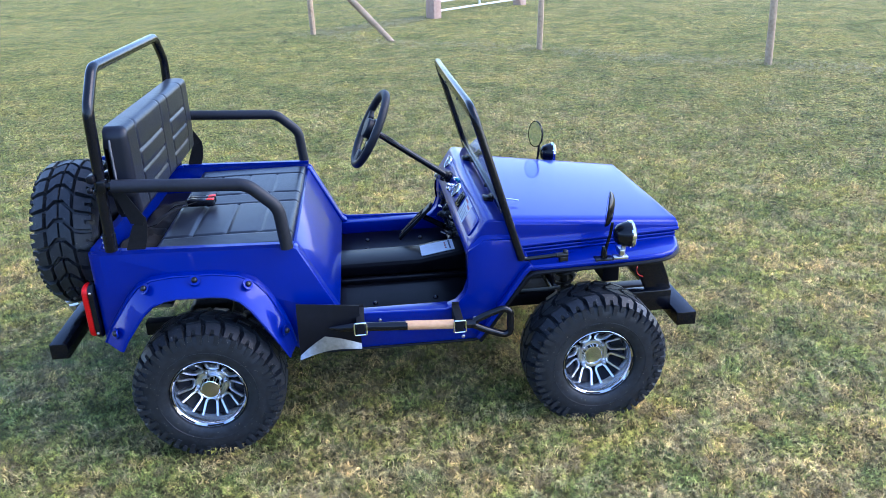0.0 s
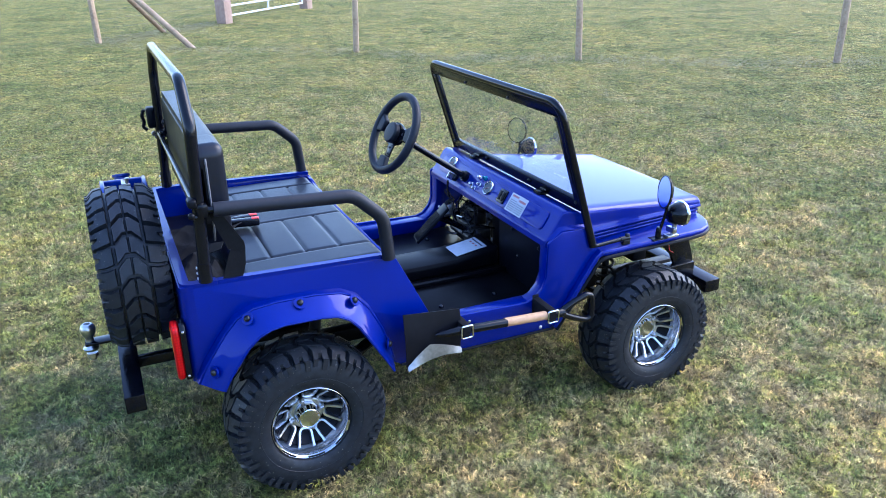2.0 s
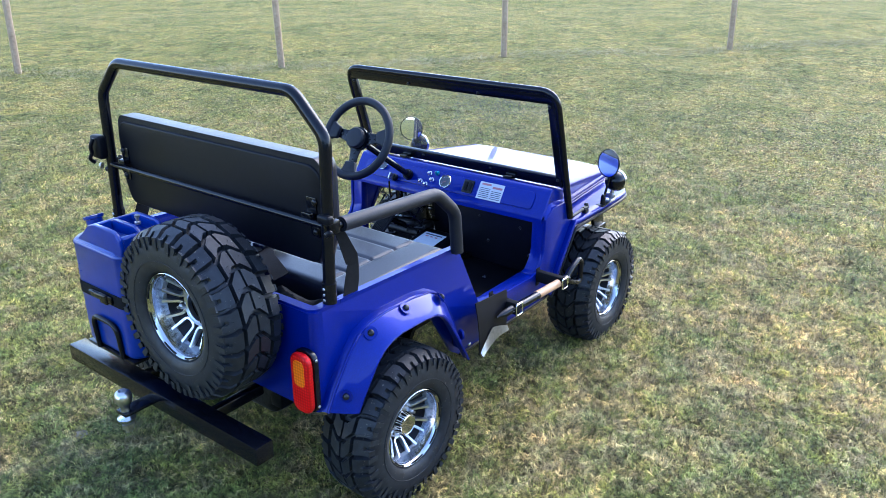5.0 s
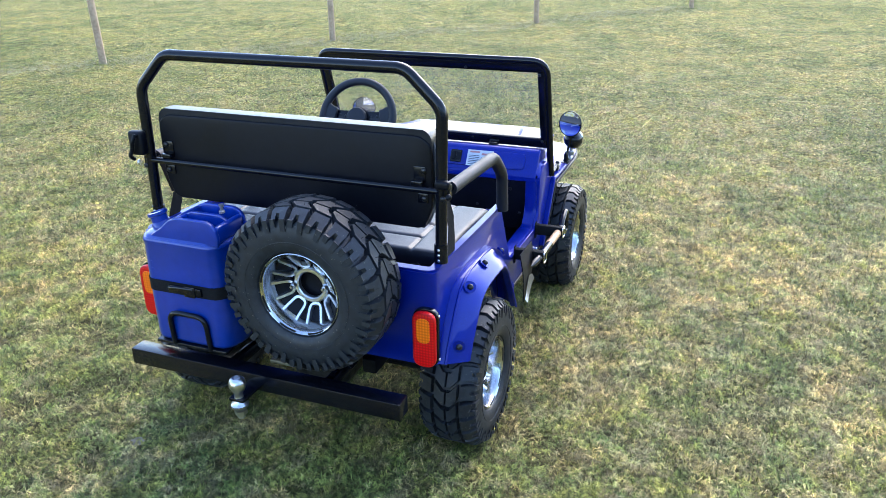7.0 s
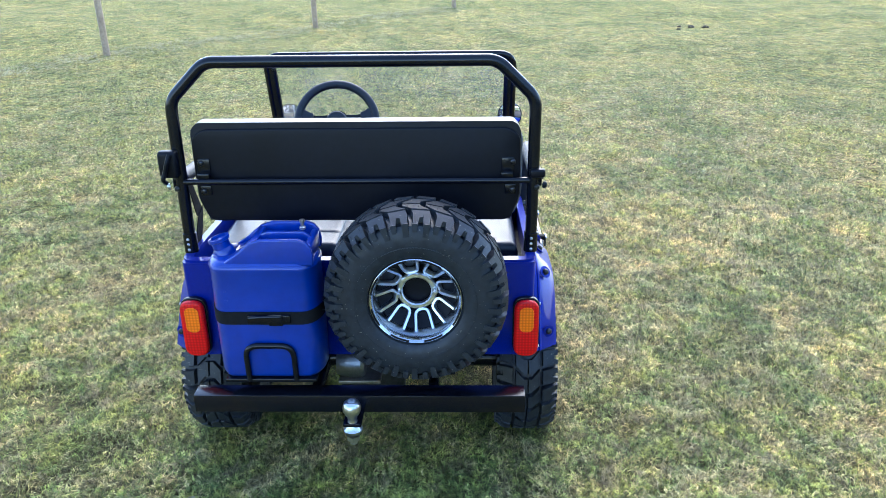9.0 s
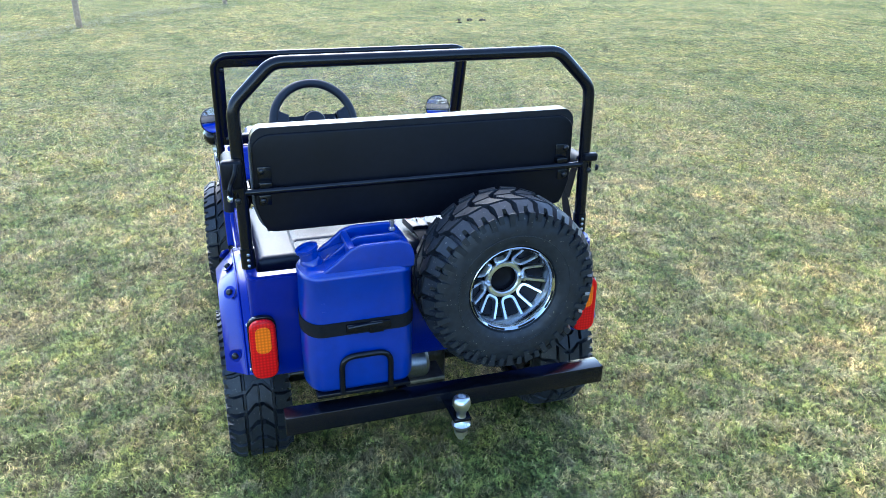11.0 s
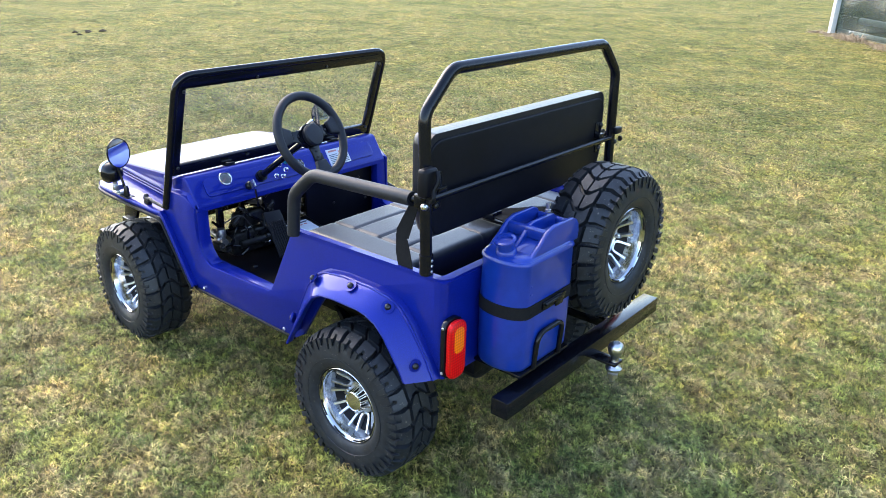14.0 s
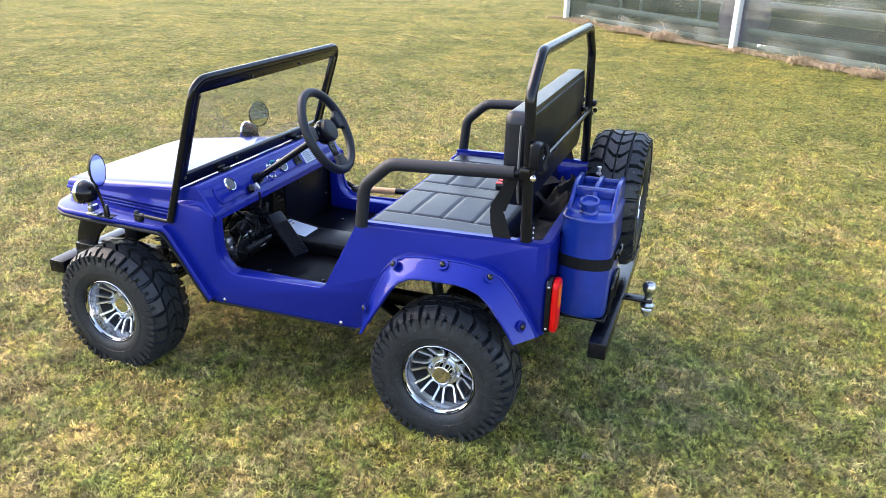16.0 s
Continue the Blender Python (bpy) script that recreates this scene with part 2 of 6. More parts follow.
def sweep(path, section, closed=False, caps=True, up=None):
    """A section of (a, b) pairs carried along a path, with frames that turn as little as possible."""
    P = [Vector(p) for p in path]
    n = len(P)
    tans = []
    for i in range(n):
        a = P[i] - P[i - 1] if (i > 0 or closed) else P[1] - P[0]
        b = P[(i + 1) % n] - P[i] if (i < n - 1 or closed) else P[-1] - P[-2]
        tans.append((a.normalized() + b.normalized()).normalized())
    nrm = Vector(up) if up is not None else (Vector((0, 0, 1)) if abs(tans[0].z) < 0.9 else Vector((1, 0, 0)))
    bm = bmesh.new()
    rings = []
    for i in range(n):
        t = tans[i]
        nrm = (nrm - t * nrm.dot(t)).normalized()
        side = t.cross(nrm)
        rings.append([bm.verts.new(P[i] + side * a + nrm * b) for a, b in section])
    k = len(section)
    for i in range(n if closed else n - 1):
        A, B = rings[i], rings[(i + 1) % n]
        for j in range(k):
            bm.faces.new((A[j], A[(j + 1) % k], B[(j + 1) % k], B[j]))
    if caps and not closed:
        bm.faces.new(rings[0][::-1])
        bm.faces.new(rings[-1])
    return bm


def circle(r, seg=12):
    return [(r * math.cos(2 * math.pi * k / seg), r * math.sin(2 * math.pi * k / seg)) for k in range(seg)]


def tube(path, r, seg=14, fillet=0.0, closed=False, steps=6):
    if fillet:
        path = rounded(path, fillet, closed, steps)
    return sweep(path, circle(r, seg), closed)


def lathe(profile, seg=32, axis="y", at=(0, 0, 0), closed=False, caps=True):
    """A profile of (radius, height) turned round an axis."""
    bm = bmesh.new()
    rings = []
    for r, h in profile:
        ring = []
        for k in range(seg):
            a = 2 * math.pi * k / seg
            c, s = r * math.cos(a), r * math.sin(a)
            p = {"y": (c, h, s), "z": (c, s, h), "x": (h, c, s)}[axis]
            ring.append(bm.verts.new(Vector(p) + Vector(at)))
        rings.append(ring)
    m = len(rings)
    for i in range(m if closed else m - 1):
        A, B = rings[i], rings[(i + 1) % m]
        for k in range(seg):
            bm.faces.new((A[k], A[(k + 1) % seg], B[(k + 1) % seg], B[k]))
    if not closed and caps:
        if profile[0][0] > 1e-6:
            bm.faces.new(rings[0])
        if profile[-1][0] > 1e-6:
            bm.faces.new(rings[-1][::-1])
    bmesh.ops.remove_doubles(bm, verts=bm.verts[:], dist=1e-6)
    return bm


def loft(rows, thick=0.0):
    """A sheet through rows of points, with thickness if wanted."""
    bm = bmesh.new()
    grid = [[bm.verts.new(p) for p in row] for row in rows]
    for A, B in zip(grid, grid[1:]):
        for j in range(len(A) - 1):
            bm.faces.new((A[j], A[j + 1], B[j + 1], B[j]))
    bmesh.ops.recalc_face_normals(bm, faces=bm.faces[:])
    if thick:
        bmesh.ops.solidify(bm, geom=bm.faces[:], thickness=thick)
    return bm


def ribbon(path, width, across, thick=0.0018, fillet=0.03):
    """A flat strap along a path; across is the direction of its width."""
    return sweep(rounded(path, fillet), [(-width / 2, -thick / 2), (width / 2, -thick / 2), (width / 2, thick / 2), (-width / 2, thick / 2)],
                 up=(Vector(path[1]) - Vector(path[0])).cross(Vector(across)))


def bolt_head(at, axis, r=0.007, h=0.005):
    """A domed round head that faces along the axis."""
    bm = lathe([(r, 0), (r, h * 0.4), (r * 0.8, h * 0.8), (r * 0.45, h), (0, h)], 12, "z")
    q = Vector((0, 0, 1)).rotation_difference(Vector(axis))
    bm.transform(Matrix.Translation(at) @ q.to_matrix().to_4x4())
    return bm


def flip(bm, on=True):
    """Mirrors a bmesh across the car's middle plane."""
    if on:
        for v in bm.verts:
            v.co.y = -v.co.y
        bmesh.ops.reverse_faces(bm, faces=bm.faces[:])
    return bm


# ---- grass ----
def apart(nt, vec, dx):
    """The same place shifted, so that two noises of one scale differ."""
    v = nt.nodes.new("ShaderNodeVectorMath")
    nt.links.new(vec, v.inputs[0])
    v.inputs[1].default_value = (dx, dx * 0.7, 0)
    return v.outputs[0]


def span(nt, fac, lo, hi, to_lo=0.0, to_hi=1.0):
    m = node(nt, "ShaderNodeMapRange")
    m.inputs["From Min"].default_value, m.inputs["From Max"].default_value = lo, hi
    m.inputs["To Min"].default_value, m.inputs["To Max"].default_value = to_lo, to_hi
    nt.links.new(fac, m.inputs["Value"])
    return m.outputs["Result"]


def add(nt, a, b, mul=1.0, clamp=False):
    m = nt.nodes.new("ShaderNodeMath")
    m.operation, m.use_clamp = "MULTIPLY_ADD", clamp
    nt.links.new(b, m.inputs[0])
    m.inputs[1].default_value = mul
    nt.links.new(a, m.inputs[2])
    return m.outputs[0]


def grass_colour(nt, rnd):
    """Short winter turf: tussocks of fresh and of dull green, matted straw, and patches of each."""
    where = nt.nodes.new("ShaderNodeNewGeometry").outputs["Position"]
    tussock = mixc(nt, 0.45, noise_tex(nt, 15.0, 3.0, 0.6, apart(nt, where, 3.7)), noise_tex(nt, 3.4, 4.0, 0.6, apart(nt, where, 5.3)))
    fresh = ramp(nt, rnd, [(0.0, (0.086, 0.104, 0.026)), (0.35, (0.175, 0.190, 0.049)), (0.7, (0.252, 0.258, 0.074)), (1.0, (0.345, 0.334, 0.122))])
    dull = ramp(nt, rnd, [(0.0, (0.050, 0.072, 0.023)), (0.35, (0.112, 0.140, 0.044)), (0.7, (0.182, 0.205, 0.068)), (1.0, (0.28, 0.285, 0.120))])
    green = mixc(nt, span(nt, tussock, 0.42, 0.58), dull, fresh)
    straw = ramp(nt, rnd, [(0.0, (0.125, 0.097, 0.048)), (0.3, (0.265, 0.213, 0.102)), (0.7, (0.39, 0.325, 0.166)), (1.0, (0.55, 0.475, 0.27))])
    sep = nt.nodes.new("ShaderNodeSeparateXYZ")
    nt.links.new(where, sep.inputs[0])
    length = nt.nodes.new("ShaderNodeVectorMath")
    length.operation = "LENGTH"
    nt.links.new(where, length.inputs[0])
    # drier towards the open side ahead of the car, greener behind it and further out
    total = span(nt, noise_tex(nt, 3.4, 6.0, 0.68, where), 0.38, 0.62)
    total = add(nt, total, span(nt, noise_tex(nt, 0.16, 3.0, 0.5, where), 0.35, 0.65, -0.5, 0.5), 0.3)
    total = add(nt, total, span(nt, length.outputs["Value"], 1.6, 6.5, 0.0, -0.48))
    total = add(nt, total, span(nt, sep.outputs["X"], -0.9, 1.3, -0.06, 0.24), 1.0, True)
    even = nt.nodes.new("ShaderNodeMath")
    even.operation = "MULTIPLY"
    nt.links.new(total, even.inputs[0])
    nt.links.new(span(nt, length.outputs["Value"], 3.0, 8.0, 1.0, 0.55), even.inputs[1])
    total = even.outputs[0]
    # broad worn and fresh patches
    patch = ramp(nt, noise_tex(nt, 1.1, 4.0, 0.62, apart(nt, where, 6.1)), [(0.38, (0.70, 0.78, 0.70)), (0.50, (1.0, 1.0, 1.0)), (0.62, (1.18, 1.11, 1.02))])
    # lighter tufts and darker hollows: shade between clumps put into the colour
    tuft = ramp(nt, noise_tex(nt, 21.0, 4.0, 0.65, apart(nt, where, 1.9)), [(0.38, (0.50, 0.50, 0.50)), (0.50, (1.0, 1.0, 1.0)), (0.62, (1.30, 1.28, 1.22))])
    # small dark spots a few centimetres across
    dark_spots = ramp(nt, noise_tex(nt, 26.0, 3.0, 0.6, apart(nt, where, 4.4)), [(0.33, (0.34, 0.32, 0.30)), (0.42, (1.0, 1.0, 1.0))])
    # yellowed and fresh spots a hand or two across
    spots = ramp(nt, noise_tex(nt, 9.0, 5.0, 0.66, apart(nt, where, 8.8)), [(0.38, (0.80, 0.92, 0.90)), (0.48, (1.0, 1.0, 1.0)), (0.60, (1.17, 1.05, 0.90))])
    # light wisps a finger wide and dark gaps between, shading put into the colour
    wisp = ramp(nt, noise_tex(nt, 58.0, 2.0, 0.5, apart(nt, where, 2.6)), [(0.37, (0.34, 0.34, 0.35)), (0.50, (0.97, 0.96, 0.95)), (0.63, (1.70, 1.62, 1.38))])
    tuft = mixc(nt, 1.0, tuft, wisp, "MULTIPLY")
    tuft = mixc(nt, 1.0, mixc(nt, 1.0, tuft, spots, "MULTIPLY"), mixc(nt, 1.0, dark_spots, patch, "MULTIPLY"), "MULTIPLY")
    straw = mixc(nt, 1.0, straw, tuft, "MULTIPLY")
    # paler further out, as only lit tips show there; put into the colour
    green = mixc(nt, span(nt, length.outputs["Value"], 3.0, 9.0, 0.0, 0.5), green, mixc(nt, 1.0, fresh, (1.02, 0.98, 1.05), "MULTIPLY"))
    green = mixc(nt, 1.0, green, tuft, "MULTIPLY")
    return green, straw, total, where, length.outputs["Value"]


def ground_material():
    """Soil and thatch under the blades near by, closed turf further out."""
    m, nt, b = mat("turf_ground")
    where = nt.nodes.new("ShaderNodeNewGeometry").outputs["Position"]
    fine = noise_tex(nt, 60.0, 6.0, 0.75, where)
    crumb = noise_tex(nt, 240.0, 4.0, 0.7, where)
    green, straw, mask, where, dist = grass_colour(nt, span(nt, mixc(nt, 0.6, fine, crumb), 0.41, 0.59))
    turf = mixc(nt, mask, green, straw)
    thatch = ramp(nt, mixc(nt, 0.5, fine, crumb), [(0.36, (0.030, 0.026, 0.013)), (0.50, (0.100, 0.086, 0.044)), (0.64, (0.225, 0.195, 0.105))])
    # near turf darkened: shade between the blades put into the ground colour
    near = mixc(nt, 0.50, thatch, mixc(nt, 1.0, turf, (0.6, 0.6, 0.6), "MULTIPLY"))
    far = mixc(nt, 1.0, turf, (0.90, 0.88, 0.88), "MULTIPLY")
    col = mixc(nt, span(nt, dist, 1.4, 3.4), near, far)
    mott = ramp(nt, noise_tex(nt, 5.5, 7.0, 0.74, where), [(0.38, (0.70, 0.72, 0.68)), (0.62, (1.26, 1.22, 1.16))])
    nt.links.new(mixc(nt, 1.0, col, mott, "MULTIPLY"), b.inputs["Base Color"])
    b.inputs["Roughness"].default_value = 0.95
    b.inputs["Specular IOR Level"].default_value = 0.1
    bump(nt, b, mixc(nt, 0.5, fine, crumb), 0.9, 0.012)
    return m


def blade_material():
    m, nt, b = mat("grass_blade")
    rnd = nt.nodes.new("ShaderNodeNewGeometry").outputs["Random Per Island"]
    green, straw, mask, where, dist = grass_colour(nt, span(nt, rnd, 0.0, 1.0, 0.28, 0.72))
    # a second chance number for each blade picks green or straw, tussock by tussock
    mul, fr = nt.nodes.new("ShaderNodeMath"), nt.nodes.new("ShaderNodeMath")
    mul.operation, fr.operation = "MULTIPLY", "FRACT"
    nt.links.new(rnd, mul.inputs[0])
    mul.inputs[1].default_value = 37.71
    nt.links.new(mul.outputs[0], fr.inputs[0])
    lot = add(nt, fr.outputs[0], mask, 0.95)
    lot = add(nt, lot, span(nt, noise_tex(nt, 17.0, 3.0, 0.6, where), 0.32, 0.68), 1.25)
    col = mixc(nt, span(nt, lot, 1.78, 1.92), green, straw)
    # trodden, muddy tufts
    mud = span(nt, noise_tex(nt, 14.0, 4.0, 0.66, apart(nt, where, 9.1)), 0.53, 0.62, 0.0, 0.75)
    col = mixc(nt, mud, col, ramp(nt, rnd, [(0.0, (0.072, 0.052, 0.026)), (0.6, (0.168, 0.128, 0.066)), (1.0, (0.30, 0.240, 0.135))]))
    mott = ramp(nt, noise_tex(nt, 5.5, 7.0, 0.74, where), [(0.38, (0.70, 0.72, 0.68)), (0.62, (1.26, 1.22, 1.16))])
    # brightness by distance from the car, not wear: light put into the colour
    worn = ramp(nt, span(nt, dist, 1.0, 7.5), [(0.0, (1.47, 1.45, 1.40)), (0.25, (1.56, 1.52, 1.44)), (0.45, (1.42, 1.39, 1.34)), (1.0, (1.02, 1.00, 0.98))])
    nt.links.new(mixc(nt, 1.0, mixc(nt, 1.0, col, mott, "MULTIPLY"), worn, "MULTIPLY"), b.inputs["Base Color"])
    b.inputs["Roughness"].default_value = 0.6
    b.inputs["Specular IOR Level"].default_value = 0.14
    return m


def swell(x, y):
    """The gentle unevenness of the field, level under the car."""
    d = np.clip((np.hypot(x - 0.4, y) - 2.5) / 6.0, 0, 1)
    return d * (0.05 * np.sin(x * 0.42 + 1.0) * np.cos(y * 0.37) + 0.02 * np.sin(x * 1.3 - y * 0.9))


def ground_sheet():
    ax = np.concatenate([-np.geomspace(2500, 24, 16), np.linspace(-22, 22, 111), np.geomspace(24, 2500, 16)])
    X, Y = np.meshgrid(ax, ax, indexing="ij")
    n = len(ax)
    me = bpy.data.meshes.new("ground")
    co = np.stack([X, Y, swell(X, Y) - 0.012], -1).reshape(-1, 3)
    i = np.arange(n * n).reshape(n, n)
    quads = np.stack([i[:-1, :-1], i[1:, :-1], i[1:, 1:], i[:-1, 1:]], -1).reshape(-1, 4)
    me.from_pydata(co.tolist(), [], quads.tolist())
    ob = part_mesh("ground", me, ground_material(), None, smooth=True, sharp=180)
    tagged(ob, "short worn winter turf with straw patches", "grass field", kind="structure")


def patchiness(x, y, cell, seed):
    """Smooth random patches between 0 and 1, one chance number to each corner of a square grid."""
    u, v = x / cell, y / cell
    i, j = np.floor(u).astype(np.int64), np.floor(v).astype(np.int64)
    fu, fv = u - i, v - j
    fu, fv = fu * fu * (3 - 2 * fu), fv * fv * (3 - 2 * fv)

    def corner(a, b):
        h = np.sin(a * 127.1 + b * 311.7 + seed * 74.7) * 43758.5453
        return h - np.floor(h)
    return (corner(i, j) * (1 - fu) + corner(i + 1, j) * fu) * (1 - fv) + (corner(i, j + 1) * (1 - fu) + corner(i + 1, j + 1) * fu) * fv


def blades(name, count, r0, r1, length, width, seed, label):
    """Blades of grass, two triangles each, folded over, as one mesh."""
    rng = np.random.default_rng(seed)
    r = np.linspace(r0, r1, 4000)
    cum = np.cumsum(r * thin(r))
    r = np.interp(rng.random(count), cum / cum[-1], r)
    t = rng.uniform(0, 2 * np.pi, count)
    x, y = 0.3 + r * np.cos(t), r * np.sin(t)
    thick = 0.55 * patchiness(x, y, 0.11, 1) + 0.45 * patchiness(x, y, 0.43, 2)
    keep = rng.random(count) < np.clip((thick - 0.14) / 0.20, 0.40, 1.0)
    x, y, r, thick = x[keep], y[keep], r[keep], thick[keep]
    n = len(x)
    grow = np.minimum(thin(r) ** -0.5, 3.0)
    a, lean = rng.uniform(0, 2 * np.pi, n), rng.uniform(0.35, 1.15, n)
    flat = rng.random(n) < np.clip(0.78 + 0.08 * (r - 2.0), 0.78, 1.0)
    lean = np.where(flat, rng.uniform(1.2, 1.6, n), lean)
    L = length * rng.uniform(0.45, 1.35, n) * np.minimum(grow, 1.6) ** 0.5 * (0.7 + 0.55 * thick)
    W = width * rng.uniform(0.55, 1.3, n) * grow
    dx, dy = np.cos(a), np.sin(a)
    knoll = 0.020 * patchiness(x, y, 0.075, 5) + 0.012 * patchiness(x, y, 0.031, 6)
    base = np.stack([x, y, swell(x, y) - 0.020 + knoll + np.where(flat, rng.uniform(0.0, 0.016, n), 0)], -1)
    side = np.stack([-dy, dx, np.zeros(n)], -1) * W[:, None] / 2
    mid = base + np.stack([dx * np.sin(lean * 0.6), dy * np.sin(lean * 0.6), np.cos(lean * 0.6)], -1) * (L * 0.5)[:, None]
    tip = mid + np.stack([dx * np.sin(lean * 1.35), dy * np.sin(lean * 1.35), np.cos(lean * 1.35)], -1) * (L * 0.5)[:, None]
    bow = side / W[:, None] * (L * rng.normal(0, 0.15, n))[:, None]
    mid, tip = mid + bow, tip - bow * 0.6
    co = np.stack([base, mid - side, mid + side, tip], 1).reshape(-1, 3)
    k = np.arange(n) * 4
    tri = np.stack([k, k + 2, k + 1, k + 1, k + 2, k + 3], -1).reshape(-1)
    me = bpy.data.meshes.new(name)
    me.vertices.add(n * 4)
    me.vertices.foreach_set("co", co.astype(np.float32).reshape(-1))
    me.loops.add(n * 6)
    me.loops.foreach_set("vertex_index", tri.astype(np.int32))
    me.polygons.add(n * 2)
    me.polygons.foreach_set("loop_start", np.arange(0, n * 6, 3, dtype=np.int32))
    me.update(calc_edges=True)
    ob = part_mesh(name, me, BLADE, None, smooth=False)
    return tagged(ob, label, "grass", kind="stuff")


def thin(r):
    return 1.0 / (1.0 + (r / 2.6) ** 3.4)


rr = np.linspace(0, 24, 9000)
share = (rr * thin(rr))[rr > 3.2].sum() / (rr * thin(rr))[rr <= 3.2].sum()
FAR_BLADES = int(640000 * share)
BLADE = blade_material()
ground_sheet()
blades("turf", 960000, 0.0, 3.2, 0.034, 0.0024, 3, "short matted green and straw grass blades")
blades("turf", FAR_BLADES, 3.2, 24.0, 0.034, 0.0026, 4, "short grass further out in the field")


# ---- fence, gate and greenhouse ----
def fence_post(at, r, height, lean=(0, 0)):
    root = thing("fence_post", (at[0], at[1], float(swell(at[0], at[1]))))
    rng = random.Random(at[0])
    path = [(lean[0] * k / 6, lean[1] * k / 6, -0.05 + height * k / 6) for k in range(7)]
    bm = sweep(path, circle(r, 10))
    for v in bm.verts:
        v.co += Vector((rng.uniform(-1, 1), rng.uniform(-1, 1), 0)) * r * 0.07
    part("post", bm, POST_WOOD, root)
    return tagged(root, "round weathered wooden fence post in the grass", "fence post", "fence posts")


fence_line = [(-0.21, 11.42), (3.11, 8.44), (5.21, 5.92), (7.77, 4.25), (10.68, 2.09), (13.33, -0.12)]
for i, (x, y) in enumerate(fence_line):
    fence_post((x, y), 0.042 if i else 0.05, 1.35, (0.05, 0.03) if i % 2 else (-0.03, 0.02))

def rough_strip(points, count, seed):
    """A line of longer pale grass left uncut under the fence."""
    rng = np.random.default_rng(seed)
    P = np.array(points)
    seg = rng.integers(0, len(P) - 1, count)
    u = rng.random(count)
    p = P[seg] + (P[seg + 1] - P[seg]) * u[:, None] + rng.normal(0, 0.20, (count, 2))
    a, L, W = rng.uniform(0, 2 * np.pi, count), rng.uniform(0.02, 0.060, count), 0.008
    d = np.stack([np.cos(a), np.sin(a)], -1)
    s = np.stack([-d[:, 1], d[:, 0]], -1) * W / 2
    z = swell(p[:, 0], p[:, 1]) - 0.012
    co = np.stack([np.column_stack([p - s, z]), np.column_stack([p + s, z]), np.column_stack([p + d * L[:, None] * 1.4, z + L * 0.55])], 1).reshape(-1, 3)
    me = bpy.data.meshes.new("rough_grass")
    me.from_pydata(co.tolist(), [], np.arange(count * 3).reshape(-1, 3).tolist())
    ob = part_mesh("rough_grass", me, surface("pale_rough_grass", (0.17, 0.165, 0.070), (0.40, 0.36, 0.19), 0.8, 3), None, smooth=False)
    tagged(ob, "strip of longer pale grass under the fence", "grass", kind="stuff")


rough_strip(fence_line, 9000, 12)
rough_strip([fence_line[0], (2.0, 13.3)], 3200, 13)
BROWN_WOOD = surface("brown_strut_wood", (0.13, 0.085, 0.050), (0.27, 0.185, 0.115), 0.85, 25, bumps=((60, 0.6, 0.004),))
for foot, rise, r, wood, words in (((1.08, 10.45, -0.056), (-1.26, 0.84, 1.33), 0.045, POST_WOOD, "slanting pale wooden strut that braces the fence"),
                                   ((0.88, 12.40, 0.0), (-1.06, -0.92, 1.20), 0.040, BROWN_WOOD, "slanting brown wooden strut behind the fence post")):
    brace = thing("fence_strut", foot)
    k = Vector(rise)
    part("pole", tube([-0.06 * k, k * 0.5 + Vector((0.01, 0, 0.01)), k], r, 10), wood, brace)
    tagged(brace, words, "fence strut", "fence struts")

gate_a, gate_b = Vector((2.10, 13.35, 0)), Vector((4.34, 15.75, 0))
for p in (gate_a, gate_b):
    g = thing("gate_post", p, 43)
    part("post", box(-0.11, 0.11, -0.11, 0.11, -0.05, 1.45, 0.012), GATE_WOOD, g)
    tagged(g, "square pinkish wooden gate post", "gate post", "gate posts")
gate = thing("field_gate", gate_a, math.degrees(math.atan2(gate_b.y - gate_a.y, gate_b.x - gate_a.x)))
span = (gate_b - gate_a).length
for k, z in enumerate((0.12, 0.30, 0.48, 0.68, 0.90, 1.14)):
    part("rail", tube([(0.16, 0, z), (span - 0.16, 0, z)], 0.02, 8), GALV, gate)
for x in (0.16, span * 0.5, span - 0.16):
    part("upright", tube([(x, 0.002, 0.12), (x, 0.002, 1.14)], 0.02, 8), GALV, gate)
tagged(gate, "pale galvanised tubular field gate, closed between posts", "gate")

WIRE = surface("dull_fence_wire", (0.14, 0.13, 0.11), (0.26, 0.24, 0.21), 0.6, 20, metal=0.3)
wire = thing("wire_fence", (fence_line[0][0], fence_line[0][1], 0), math.degrees(math.atan2(gate_a.y - fence_line[0][1], gate_a.x - fence_line[0][0])))
run = math.hypot(gate_a.x - fence_line[0][0], gate_a.y - fence_line[0][1])
for k in range(8):
    part("strand", tube([(0.05, 0, 0.06 + 0.14 * k), (run * 0.5, 0, 0.05 + 0.14 * k), (run - 0.11, 0, 0.06 + 0.14 * k)], 0.0012, 5), WIRE, wire)
tagged(wire, "thin galvanised stock wire between fence post and gate", "wire fence")


